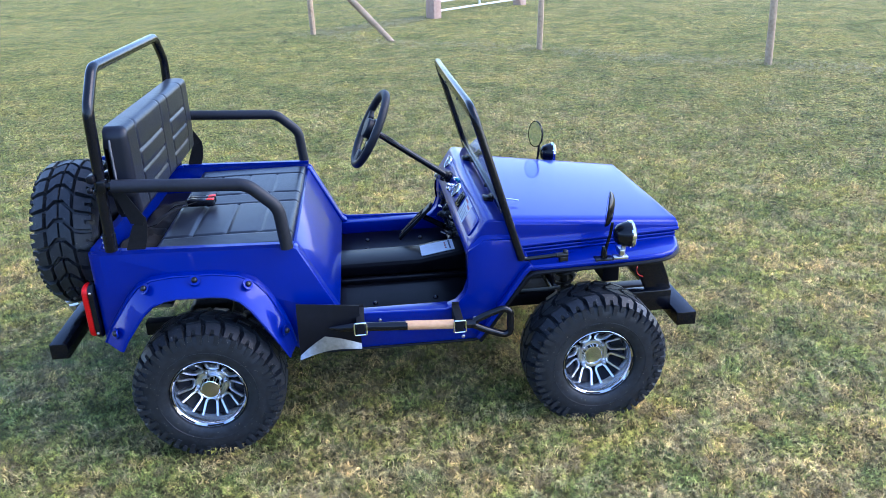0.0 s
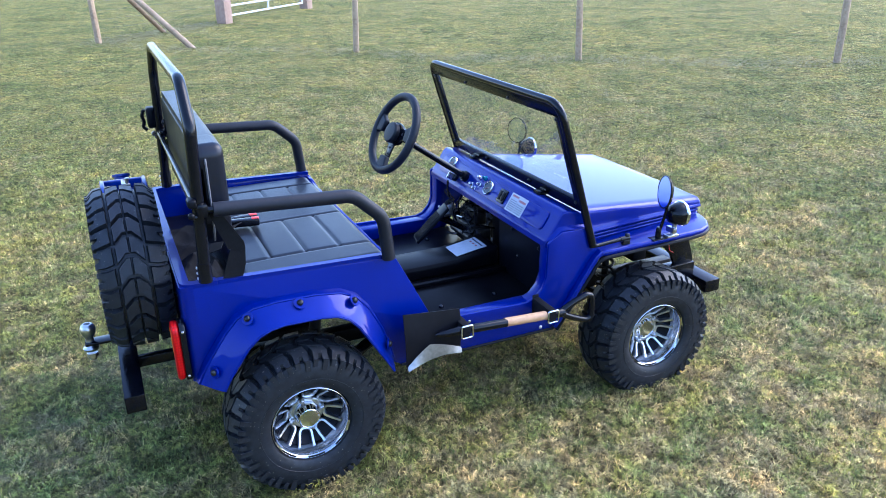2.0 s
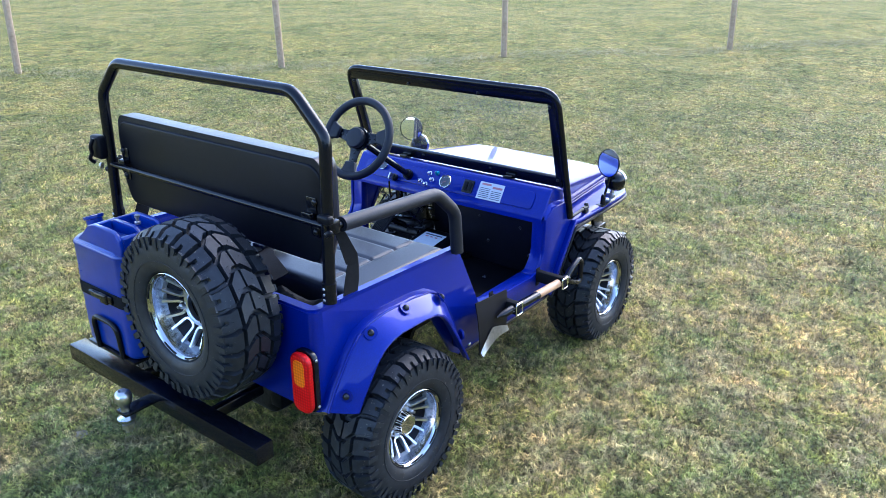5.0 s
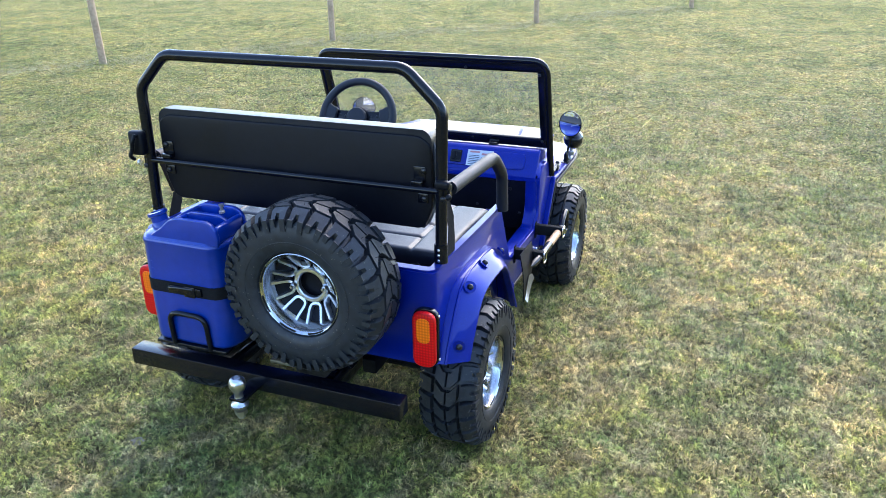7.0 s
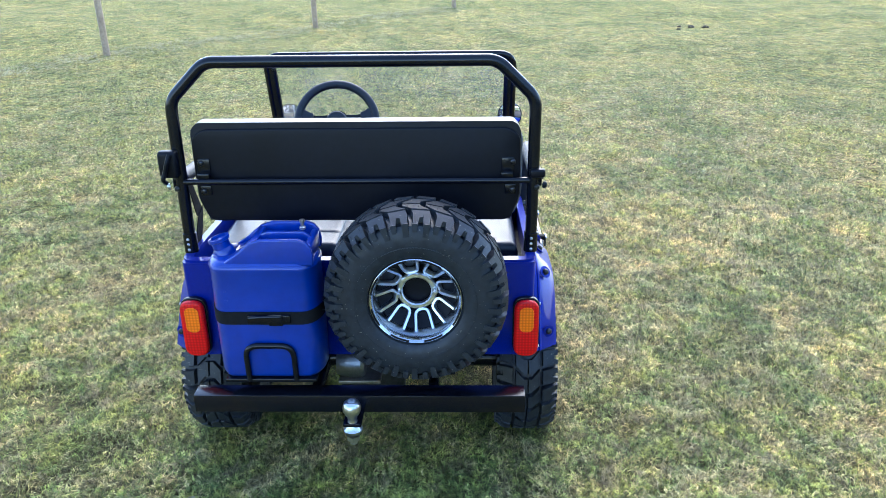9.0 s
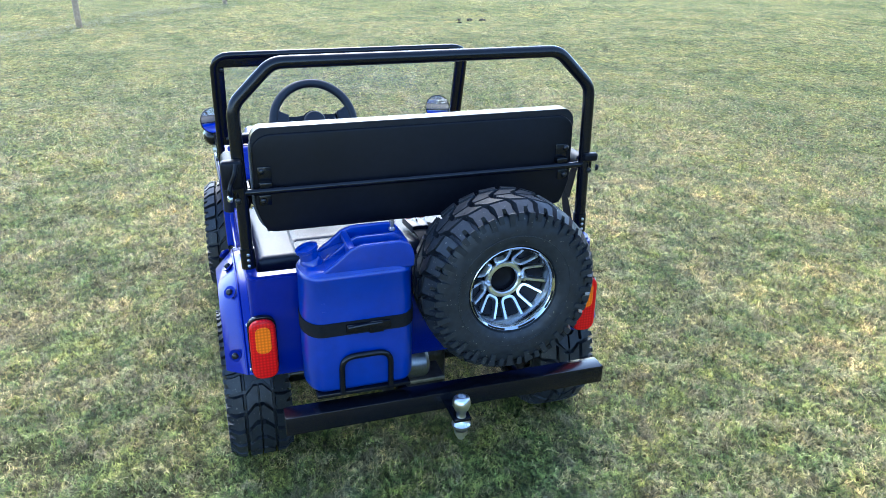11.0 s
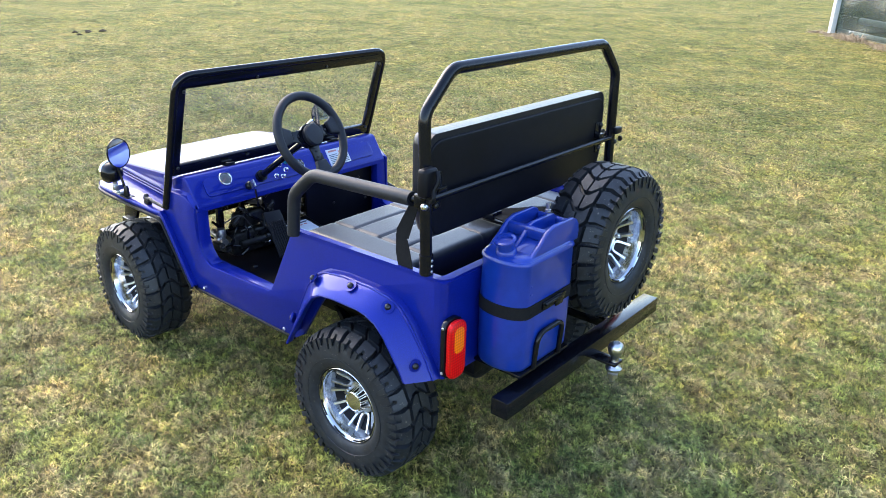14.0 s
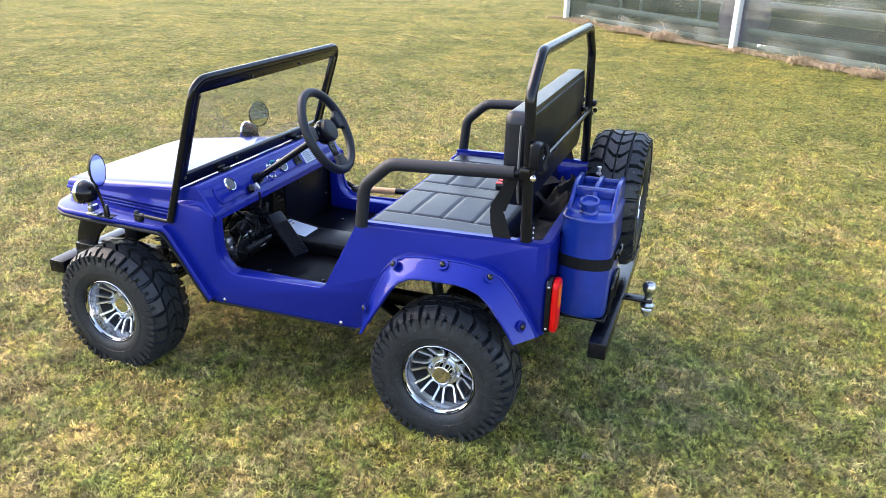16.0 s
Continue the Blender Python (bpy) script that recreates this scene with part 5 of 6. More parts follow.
def tyre_mesh():
    hw = TYRE_W / 2
    prof = [(0.104, -hw * 0.70), (0.1175, -hw * 0.80), (0.1195, -hw * 0.88), (0.126, -hw * 0.94), (0.142, -hw * 0.99), (0.165, -hw * 1.0), (0.190, -hw * 0.965), (0.202, -hw * 0.89), (0.208, -hw * 0.70), (0.2125, -hw * 0.4), (0.2135, 0),
            (0.2125, hw * 0.4), (0.208, hw * 0.70), (0.202, hw * 0.89), (0.190, hw * 0.965), (0.165, hw * 1.0), (0.142, hw * 0.99), (0.126, hw * 0.94), (0.1195, hw * 0.88), (0.1175, hw * 0.80), (0.104, hw * 0.70)]
    bm = lathe(prof, 72, "y", closed=False)
    bm.faces.ensure_lookup_table()
    bmesh.ops.delete(bm, geom=[f for f in bm.faces if len(f.verts) > 4], context="FACES_ONLY")
    n = 25

    def block(poly, lift=0.0, low=0.208):
        """A tread block from a polygon of (turn, across) with sloping flanks."""
        cu = sum(p[0] for p in poly) / len(poly)
        cv = sum(p[1] for p in poly) / len(poly)
        tops, bots = [], []
        for u, v in poly:
            for grow, store, r in ((1.03, bots, None), (0.885, tops, crown(v) + lift)):
                uu, vv = cu + (u - cu) * grow, cv + (v - cv) * grow
                a = 2 * math.pi * uu / n
                rr = r if r is not None else min(low, crown(v) - 0.010)
                store.append(bm.verts.new((rr * math.cos(a), vv * hw, rr * math.sin(a))))
        bm.faces.new(tops)
        m = len(poly)
        for i in range(m):
            bm.faces.new((bots[i], bots[(i + 1) % m], tops[(i + 1) % m], tops[i]))

    for k in range(n):
        for s in (-1, 1):
            # the middle: a flat-topped arch of two blocks
            block([(k, s * 0.015), (k, s * 0.13), (k - 0.48, s * 0.41), (k + 0.36, s * 0.41), (k + 0.83, s * 0.13), (k + 0.83, s * 0.015)])
            # shoulder lug with a notch in its outer end
            o = k - 0.44 - (0.14 if s > 0 else 0.0)
            lug = [(0.0, 0.47), (-0.10, 0.72), (-0.10, 0.985), (0.20, 0.985), (0.25, 0.83), (0.43, 0.83), (0.48, 0.985), (0.74, 0.985), (0.74, 0.72), (0.84, 0.47)]
            block([(o + a, s * b) for a, b in lug])
            # the lug's feet on the side wall
            for u0, u1, r0 in ((-0.09, 0.20, 0.178), (0.48, 0.73, 0.190)):
                vs = []
                for r, v in ((0.211, 0.955), (r0, 1.0)):
                    for u in (u0, u1):
                        a = 2 * math.pi * (o + u) / n
                        vs.append(bm.verts.new((r * math.cos(a), s * v * hw, r * math.sin(a))))
                        w = bm.verts.new((r * math.cos(a), s * (v + 0.052 - 0.030 * (r < 0.2)) * hw, r * math.sin(a)))
                        vs.append(w)
                a0, A0, b0, B0, a1, A1, b1, B1 = vs
                for f in ((A0, B0, B1, A1), (a0, b0, B0, A0), (a1, A1, B1, b1), (a0, A0, A1, a1), (b0, b1, B1, B0)):
                    bm.faces.new(f)
    # rubber hairs left by the mould
    hair = random.Random(4)
    for k in range(n * 4):
        a, v = 2 * math.pi * (k + hair.random() * 0.6) / (n * 4), hair.choice((-0.80, -0.26, 0.26, 0.80)) + hair.uniform(-0.05, 0.05)
        r, h, w = crown(v) - 0.001, hair.uniform(0.006, 0.013), 0.0007
        c, q, tilt = math.cos(a), math.sin(a), hair.uniform(-0.3, 0.3)
        foot = [bm.verts.new((r * c - q * w * e, v * hw + w * g, r * q + c * w * e)) for e, g in ((-1, -0.6), (1, -0.6), (0, 1))]
        top = bm.verts.new(((r + h) * c - q * h * tilt, v * hw + h * tilt * 0.7, (r + h) * q + c * h * tilt))
        for i in range(3):
            bm.faces.new((foot[i], foot[(i + 1) % 3], top))
    # moulded rings on the side wall
    for s in (-1, 1):
        ring = sweep([(0.150 * math.cos(2 * math.pi * k / 60), s * hw * 1.0, 0.150 * math.sin(2 * math.pi * k / 60)) for k in range(60)], circle(0.0009, 5), True, up=(0, 1, 0))
        tmp = bpy.data.meshes.new("tmp")
        ring.to_mesh(tmp)
        ring.free()
        bm.from_mesh(tmp)
        bpy.data.meshes.remove(tmp)
    return bm


def make_wheel(cap, reach=0.040):
    """A wheel about the origin; its outer face looks along -y."""
    root = new("wheel")
    part("tyre", tyre_mesh(), RUBBER, root, "chunky black off-road tyre", sharp=30)
    f = -TYRE_W / 2 + 0.013
    prof = [(0.108, f + 0.020), (0.116, f + 0.013), (0.1178, f + 0.007), (0.1172, f + 0.003), (0.1155, f + 0.0005), (0.1135, f - 0.0005), (0.1085, f + 0.0035), (0.1065, f + 0.007), (0.1050, f + 0.012), (0.1010, f + 0.030), (0.0985, f + 0.044), (0.0975, f + 0.050), (0.0965, f + 0.104), (0.096, f + 0.150), (0.104, f + 0.156)]
    rim_ = part("rim", join(lathe(prof, 56, "y")), RIM_METAL, root, "deep chrome rim")
    me = rim_.data
    keep = bmesh.new()
    keep.from_mesh(me)
    bmesh.ops.delete(keep, geom=[q for q in keep.faces if len(q.verts) > 4], context="FACES_ONLY")
    keep.to_mesh(me)
    keep.free()
    me.shade_smooth()
    me.set_sharp_from_angle(angle=radians(38))
    for k in range(8):
        pts = [(0.1112 * math.cos(a), f + 0.0012, 0.1112 * math.sin(a)) for a in np.linspace(2 * math.pi * k / 8 + 0.17, 2 * math.pi * k / 8 + 0.615, 9)]
        part("slot", sweep(pts, [(-0.0026, -0.0014), (0.0026, -0.0014), (0.0026, 0.0014), (-0.0026, 0.0014)], up=(0, 1, 0)), SATIN, root, smooth=False)
    d = f + 0.066
    # added dark disc for the shade in the spoke windows
    part("spoke_shade_disc", lathe([(0.0, d + 0.024), (0.052, d + 0.022), (0.0978, f + 0.046), (0.0975, f + 0.052), (0.052, d + 0.030), (0.0, d + 0.032)], 40, "y"), SATIN, root)
    # added dark disc for the shade inside the barrel
    part("barrel_shade_disc", lathe([(0.0, f + 0.138), (0.090, f + 0.138), (0.1035, f + 0.158), (0.0, f + 0.150)], 36, "y"), SATIN, root)
    # paired spokes: rounded frames that reach from the hub ring to the barrel
    for k in range(8):
        a = 2 * math.pi * k / 8 + 0.2
        c, s = math.cos(a), math.sin(a)
        loop = rounded([(0.0985, -0.0225, 0), (0.0545, -0.0158, 0), (0.0545, 0.0158, 0), (0.0985, 0.0225, 0)], 0.012, steps=4)
        pts = [(p.x * c - p.y * s, d + 0.002 - (p.x - 0.053) * 0.72, p.x * s + p.y * c) for p in loop]
        part("spoke", sweep(pts, [(-0.0040, -0.010), (0.0040, -0.010), (0.0040, 0.003), (0.0030, 0.0044), (-0.0030, 0.0044), (-0.0040, 0.003)], up=(0, -1, 0)), ALLOY, root, "machined alloy spoke")
    part("hub_ring", lathe([(0.036, d + 0.010), (0.036, d - 0.002), (0.039, d - 0.005), (0.047, d - 0.005), (0.051, d + 0.0), (0.051, d + 0.010)], 40, "y", closed=True), ALLOY, root)
    lugs = 4 if cap else 2
    for k in range(lugs):
        a = 2 * math.pi * k / lugs + (0.6 if cap else 0.08)
        nut = lathe([(0.0, 0.0), (0.0085, 0.0), (0.0085, 0.010), (0.007, 0.014), (0.004, 0.016), (0.004, 0.022), (0.0, 0.022)], 6, "z")
        nut.transform(Matrix.Translation((0.047 * math.cos(a), d - 0.003, 0.047 * math.sin(a))) @ Matrix.Rotation(math.pi / 2, 4, "X"))
        part("wheel_nut", nut, ZINC, root)
    if cap:
        part("hub_cap", lathe([(0.0365, d - 0.002), (0.0365, d - reach * 0.30), (0.034, d - reach * 0.5), (0.0325, d - reach * 0.85), (0.031, d - reach * 0.97), (0.0285, d - reach), (0.027, d - reach + 0.0015), (0.0, d - reach + 0.002)], 36, "y"), CHROME, root, "chrome hub cap")
    return root


AXLE_Z = 0.208
WHEEL_Y = 0.555 - TYRE_W / 2
wheel = make_wheel(True)
wheel.parent = car
wheel.matrix_basis = pose(-0.003, -WHEEL_Y, 0.213, 0, 20, 0)
back = copy_thing(wheel, pose(-0.003, WHEEL_Y, 0.213, 0, 0, 180) @ pose(0, 0, 0, 0, 130, 0))
back.parent = car
front = make_wheel(True, 0.014)
front.parent = car
front.matrix_basis = pose(1.213, -WHEEL_Y, AXLE_Z - 0.005, 0, 0, 1.0) @ pose(0, 0, 0, 0, 75, 0)
other = copy_thing(front, pose(1.218, WHEEL_Y, AXLE_Z - 0.003, 0, 0, 176) @ pose(0, 0, 0, 0, 40, 0))
other.parent = car
spare = make_wheel(False)
spare.name = "spare_wheel"
spare.parent = car
spare.matrix_basis = pose(-0.393, -0.163, 0.636, 0, 0, -90)
part("spare_carrier", join(tube([(-0.30, -0.162, 0.635), (-0.372, -0.162, 0.635)], 0.03, 14), box(-0.370, -0.360, -0.225, -0.10, 0.575, 0.695, 0.004)), BLACK, car)

# ---- roll hoop, rails, bench ----
hx = -0.212
hoop_path = [(-0.226, -0.461, 0.671), (hx, -0.464, 1.080), (hx, -0.366, 1.176), (hx, 0.366, 1.176), (hx, 0.464, 1.080), (-0.226, 0.461, 0.671)]
hoop = part("roll_hoop", tube(hoop_path, 0.0155, 16, 0.026), BLACK, car, "black tubular roll hoop")
for s in (-1, 1):
    sl = part("hoop_sleeve", tube([(-0.2260, s * 0.461, 0.671), (-0.2245, s * 0.461, 0.724)], 0.0182, 16), BLACK, hoop)
    for z in (0.682, 0.697, 0.712):
        part("pin", bolt_head((-0.2435, s * 0.461, z), (-1, 0, 0), 0.004, 0.003), ZINC, sl)
    part("hinge_bolt", join(bolt_head((-0.232, s * 0.472, 0.852), (-1, 0, 0), 0.0075, 0.007), tube([(-0.232, s * 0.472, 0.852), (-0.21, s * 0.472, 0.852)], 0.005, 8)), DARK_BOLT, hoop)
part("cross_bar", tube([(-0.224, -0.462, 0.868), (-0.224, 0.462, 0.868)], 0.0085, 12), BLACK, hoop)


def side_rail(left):
    s = 1 if left else -1
    r_ = part("side_rail", flip(tube([(-0.185, -0.474, 0.866), (0.182, -0.476, 0.848), (0.262, -0.480, 0.775), (0.274, -0.480, 0.648)], 0.0188, 16, 0.026), left), FOAM, car, "padded black side rail")
    part("rail_joint", flip(join(tube([(-0.215, -0.470, 0.868), (-0.180, -0.474, 0.866)], 0.010, 10), box(-0.226, -0.198, -0.486, -0.455, 0.850, 0.886, 0.006)), left), BLACK, r_)


both(side_rail)


def cushion(x0, x1, y0, y1, top, thick, ribs, seams, zones, edge=0.022, nx=90, ny=170):
    """An upholstered slab: rounded edges, pressed ribs across and seams along, as a height field."""
    xs, ys = np.linspace(x0, x1, nx), np.linspace(y0, y1, ny)
    X, Y = np.meshgrid(xs, ys, indexing="ij")
    ex = np.minimum(X - x0, x1 - X)
    ey = np.minimum(Y - y0, y1 - Y)
    d = np.minimum(ex, ey)
    Z = top - edge * (1 - np.sqrt(np.clip(1 - (1 - np.clip(d / edge, 0, 1)) ** 2, 0, 1)))
    Z += 0.004 * np.sin(np.pi * (X - x0) / (x1 - x0)) * np.abs(np.sin(np.pi * 2 * (Y - y0) / (y1 - y0)))
    for r in ribs:
        inside = np.zeros_like(Y)
        for a, b in zones:
            inside = np.maximum(inside, ((Y > a) & (Y < b)).astype(float))
        Z -= inside * 0.0048 * np.exp(-((X - r) / 0.006) ** 2)
    for q in seams:
        Z -= 0.0042 * np.exp(-((Y - q) / 0.005) ** 2)
    co = np.stack([X, Y, Z], -1).reshape(-1, 3).tolist()
    i = np.arange(nx * ny).reshape(nx, ny)
    faces = np.stack([i[:-1, :-1], i[1:, :-1], i[1:, 1:], i[:-1, 1:]], -1).reshape(-1, 4).tolist()
    edge_ring = list(i[0, :]) + list(i[1:, -1]) + list(i[-1, -2::-1]) + list(i[-2:0:-1, 0])
    k0 = len(co)
    for e in edge_ring:
        co.append([co[e][0], co[e][1], top - thick])
    m = len(edge_ring)
    faces += [[int(edge_ring[j]), int(edge_ring[(j + 1) % m]), k0 + (j + 1) % m, k0 + j] for j in range(m)]
    faces.append([k0 + j for j in range(m)][::-1])
    me = bpy.data.meshes.new("cushion")
    me.from_pydata(co, [], faces)
    b = bmesh.new()
    b.from_mesh(me)
    bpy.data.meshes.remove(me)
    return b


seat = part("seat_cushion", cushion(-0.128, 0.282, -0.435, 0.435, 0.648, 0.075, (-0.028, 0.076, 0.178), (-0.325, -0.02, 0.085, 0.325), ((-0.325, -0.02), (0.085, 0.325))), VINYL, car, "black vinyl bench cushion with stitched ribs")
part("seat_base", box(-0.125, 0.276, -0.43, 0.43, 0.558, 0.576, 0.003), SATIN, car)

# back rest: upright slab, ribbed face ahead, plain board behind
back_outline = [(-0.405, 0.750), (0.405, 0.750), (0.430, 0.815), (0.430, 0.980), (0.400, 1.004), (-0.400, 1.004), (-0.430, 0.980), (-0.430, 0.815)]
back_outline = [(p.x, p.y) for p in rounded([(a, b, 0) for a, b in back_outline], 0.022, True, 4)]
rest = part("back_rest", prism(back_outline, "x", -0.204, -0.186, 0.005, 3), SATIN, car, "black bench back rest with a plain rear board")
face = cushion(0.752, 1.020, -0.430, 0.430, 0.052, 0.064, (0.812, 0.870, 0.930), (-0.325, -0.02, 0.085, 0.325), ((-0.325, -0.02), (0.085, 0.325)), 0.020)
for v in face.verts:
    z, y, h = v.co.x, v.co.y, v.co.z
    pinch = 1.0 - 0.06 * max(0.0, (0.82 - z) / 0.07) - 0.075 * (1 - math.sqrt(max(0.0, 1 - min(1.0, max(0.0, (z - 0.985) / 0.0360)) ** 2)))
    v.co = Vector((-0.187 + h, y * pinch, z))
part("back_cushion", face, VINYL, rest, "ribbed black vinyl")
pipe = [Vector((-0.183, p.x, p.y)) for p in rounded([(a, b, 0) for a, b in [(-0.41, 0.752), (0.41, 0.752), (0.433, 0.815), (0.433, 0.985), (0.40, 1.0135), (-0.40, 1.0135), (-0.433, 0.985), (-0.433, 0.815)]], 0.03, True, 4)]
part("piping", tube(pipe, 0.0032, 6, closed=True), PIPING, rest, "pale grey piping")
for s in (-1, 1):
    br = part("rest_bracket", join(box(-0.208, -0.203, s * 0.40 - 0.014, s * 0.40 + 0.02, 0.882, 0.925, 0.002), box(-0.226, -0.2035, s * 0.398 - 0.012, s * 0.398 + 0.02, 0.876, 0.890, 0.003)), BLACK, rest)
    part("lower_bracket", box(-0.208, -0.203, s * 0.405 - 0.015, s * 0.405 + 0.015, 0.825, 0.852, 0.002), BLACK, br)
    for z in (0.914, 0.838):
        part("bolt", bolt_head((-0.208, s * 0.410, z), (-1, 0, 0), 0.008, 0.006), DARK_BOLT, br)

# seat belts
def strap_guide(left):
    """A long plastic loop for the belt, bolted to the outside of the hoop."""
    s = 1 if left else -1
    g = part("belt_guide", box(-0.256, -0.226, s * 0.481 - 0.025, s * 0.481 + 0.025, 0.886, 0.958, 0.009, 3), SATIN, car, "black plastic belt guide on the roll hoop")
    part("guide_loop", tube([(-0.262, s * 0.470, 0.952), (-0.272, s * 0.476, 0.930), (-0.264, s * 0.486, 0.905), (-0.272, s * 0.492, 0.888), (-0.258, s * 0.488, 0.876)], 0.006, 8, 0.012), SATIN, g)
    part("guide_bolt", bolt_head((-0.238, s * 0.488, 0.861), (-0.5, s, 0), 0.009, 0.009), ZINC, g)


strap_guide(True)
part("belt_anchor", join(box(-0.246, -0.224, -0.492, -0.452, 0.880, 0.902, 0.006, 3), bolt_head((-0.240, -0.488, 0.861), (-0.5, -1, 0), 0.009, 0.009)), SATIN, car)
for s in (-1, 1):
    # taut from the rail's end, folded over on itself and back down behind the cushion
    upper = prism([(-0.202, 0.870), (-0.178, 0.872), (-0.118, 0.764), (-0.126, 0.738), (-0.160, 0.748)], "y", -0.0012, 0.0012, 0.0004, 1)
    upper.transform(Matrix.Translation((0, s * 0.4575, 0)))
    lower = prism([(-0.117, 0.766), (-0.115, 0.745), (-0.120, 0.700), (-0.138, 0.648), (-0.192, 0.640), (-0.176, 0.690), (-0.156, 0.742)], "y", -0.0012, 0.0012, 0.0004, 1)
    lower.transform(Matrix.Translation((0, s * 0.4545, 0.76)) @ Matrix.Rotation(radians(s * 6), 4, "X") @ Matrix.Translation((0, 0, -0.76)))
    part("seat_belt", join(upper, lower), WEB, car, "black seat belt webbing", smooth=False)
part("seat_belt", ribbon([(-0.170, -0.22, 0.655), (-0.15, -0.17, 0.664), (-0.12, -0.10, 0.668), (-0.06, -0.03, 0.668)], 0.044, (0.75, 0, 0.3), 0.002, 0.05), WEB, car, "black seat belt webbing")
for y, turn in ((-0.045, -8), (-0.015, 6)):
    bm_ = Matrix.Translation((-0.045, y, 0.668)) @ Matrix.Rotation(radians(turn), 4, "Z")
    bk = part("belt_buckle", box(-0.045, 0.045, -0.014, 0.014, -0.012, 0.012, 0.005, 2, bm_), BLACK, car, "black belt buckle with red button")
    part("button", box(0.020, 0.044, -0.010, 0.010, 0.008, 0.0135, 0.002, 2, bm_), RED_BUTTON, bk)
    part("buckle_strap", ribbon([bm_ @ Vector((-0.045, 0, 0)), bm_ @ Vector((-0.09, 0, -0.006)), bm_ @ Vector((-0.14, 0, -0.05))], 0.026, (0, 1, 0), 0.003, 0.02), WEB, bk)
part("stowed_webbing", ribbon([(-0.24, -0.43, 0.57), (-0.20, -0.42, 0.615), (-0.22, -0.36, 0.605), (-0.18, -0.30, 0.58), (-0.22, -0.22, 0.57)], 0.05, (0.5, 0.2, 0.6), 0.003, 0.05), WEB, car)

def crumpled(x0, x1, y0, y1, z0, height, seed, nx=34, ny=60):
    """A heap of folded cloth: ridged height field with drawn-in edges."""
    rng = random.Random(seed)
    folds = [(rng.uniform(14, 60), rng.uniform(-25, 25), rng.uniform(0, 6.3), rng.uniform(0.25, 1.0)) for _ in range(9)]
    total = sum(f[3] for f in folds)
    rows = []
    for i in range(nx + 1):
        u = i / nx
        row = []
        for j in range(ny + 1):
            v = j / ny
            x, y = x0 + (x1 - x0) * u, y0 + (y1 - y0) * v
            ridge = sum(a * (1 - abs(math.sin(fx * x + fy * y + ph))) for fx, fy, ph, a in folds) / total
            edge = min(1.0, 6 * min(u, 1 - u)) * min(1.0, 5 * min(v, 1 - v))
            row.append((x, y, z0 + height * edge ** 0.5 * (0.30 + 0.95 * ridge) - 0.004 * (edge == 0)))
        rows.append(row)
    return loft(rows)


part("folded_cover", crumpled(-0.280, -0.140, -0.440, -0.060, 0.557, 0.088, 5), WEB, car, "crumpled black cover behind the bench")
part("folded_cover", crumpled(-0.278, -0.150, -0.020, 0.300, 0.557, 0.034, 8), WEB, car, "flat black cover behind the bench")

# ---- tail ----
part("rear_bumper", box(-0.474, -0.422, -0.438, 0.420, 0.320, 0.370, 0.0018), BLACK, car, "black square-tube rear bumper")
for y in (-0.20, 0.11):
    part("bumper_arm", box(-0.44, -0.26, y - 0.013, y + 0.013, 0.33, 0.362, 0.004), BLACK, car)
ball = part("tow_ball", join(lathe([(0.0, 0.0), (0.022, 0.0), (0.024, 0.008), (0.020, 0.012), (0.0145, 0.020), (0.0115, 0.034), (0.0125, 0.044), (0.018, 0.052), (0.0225, 0.063), (0.0230, 0.072), (0.0195, 0.083), (0.013, 0.088), (0.010, 0.088), (0.009, 0.080), (0.0, 0.080)], 28, "z", (-0.551, -0.003, 0.318))), ZINC, car, "steel tow ball")
part("tow_tongue", box(-0.566, -0.424, -0.026, 0.020, 0.338, 0.3475, 0.003), BLACK, car)
part("ball_nut", lathe([(0.0, -0.024), (0.010, -0.024), (0.010, -0.012), (0.017, -0.012), (0.017, 0.0), (0.0, 0.0)], 6, "z", (-0.551, -0.003, 0.306)), ZINC, ball)


def tail_lamp(left):
    s = 1 if left else -1
    y = s * 0.448
    shape = [(a + y, b + 0.484) for a, b in rrect(0.066, 0.166, 0.030, 6)]
    back = part("tail_lamp", prism([(a * 1.0 + (a - y) * 0.08, b + (b - 0.484) * 0.04) for a, b in shape], "x", -0.312, TAIL - 0.001, 0.002), BLACK, car, "rounded red and amber tail lamp")
    part("red_lens", prism(shape, "x", -0.332, -0.3115, 0.008, 4), RED_LENS, back)
    part("amber_lens", prism([(a + y, b + 0.514) for a, b in rrect(0.038, 0.074, 0.018, 6)], "x", -0.3328, -0.325, 0.0006, 1), AMBER_LENS, back)
    for z in (0.42, 0.55):
        part("screw", bolt_head((-0.305, y + s * 0.0355, z), (0, s, 0), 0.004, 0.003), ZINC, back)


both(tail_lamp)
for y in (-0.36, -0.30):
    part("mud_bolt", bolt_head((TAIL, y, 0.60 if y < -0.33 else 0.58), (-1, 0, 0), 0.006, 0.004), BLACK, car)

# carrier for the can
part("can_tray", join(box(-0.452, -0.298, 0.100, 0.338, 0.396, 0.406, 0.003), tube([(-0.450, 0.152, 0.402), (-0.457, 0.152, 0.508), (-0.457, 0.274, 0.508), (-0.450, 0.274, 0.402)], 0.0075, 10, 0.035)), BLACK, car, "black tray with a hoop for the can")

# ---- jerry can ----
CX, CY, CZ = -0.373, 0.219, 0.4065
can = thing("jerry_can", (CX, CY, CZ))
tagged(can, "blue metal fuel can strapped upright on the car's tail", "fuel can")


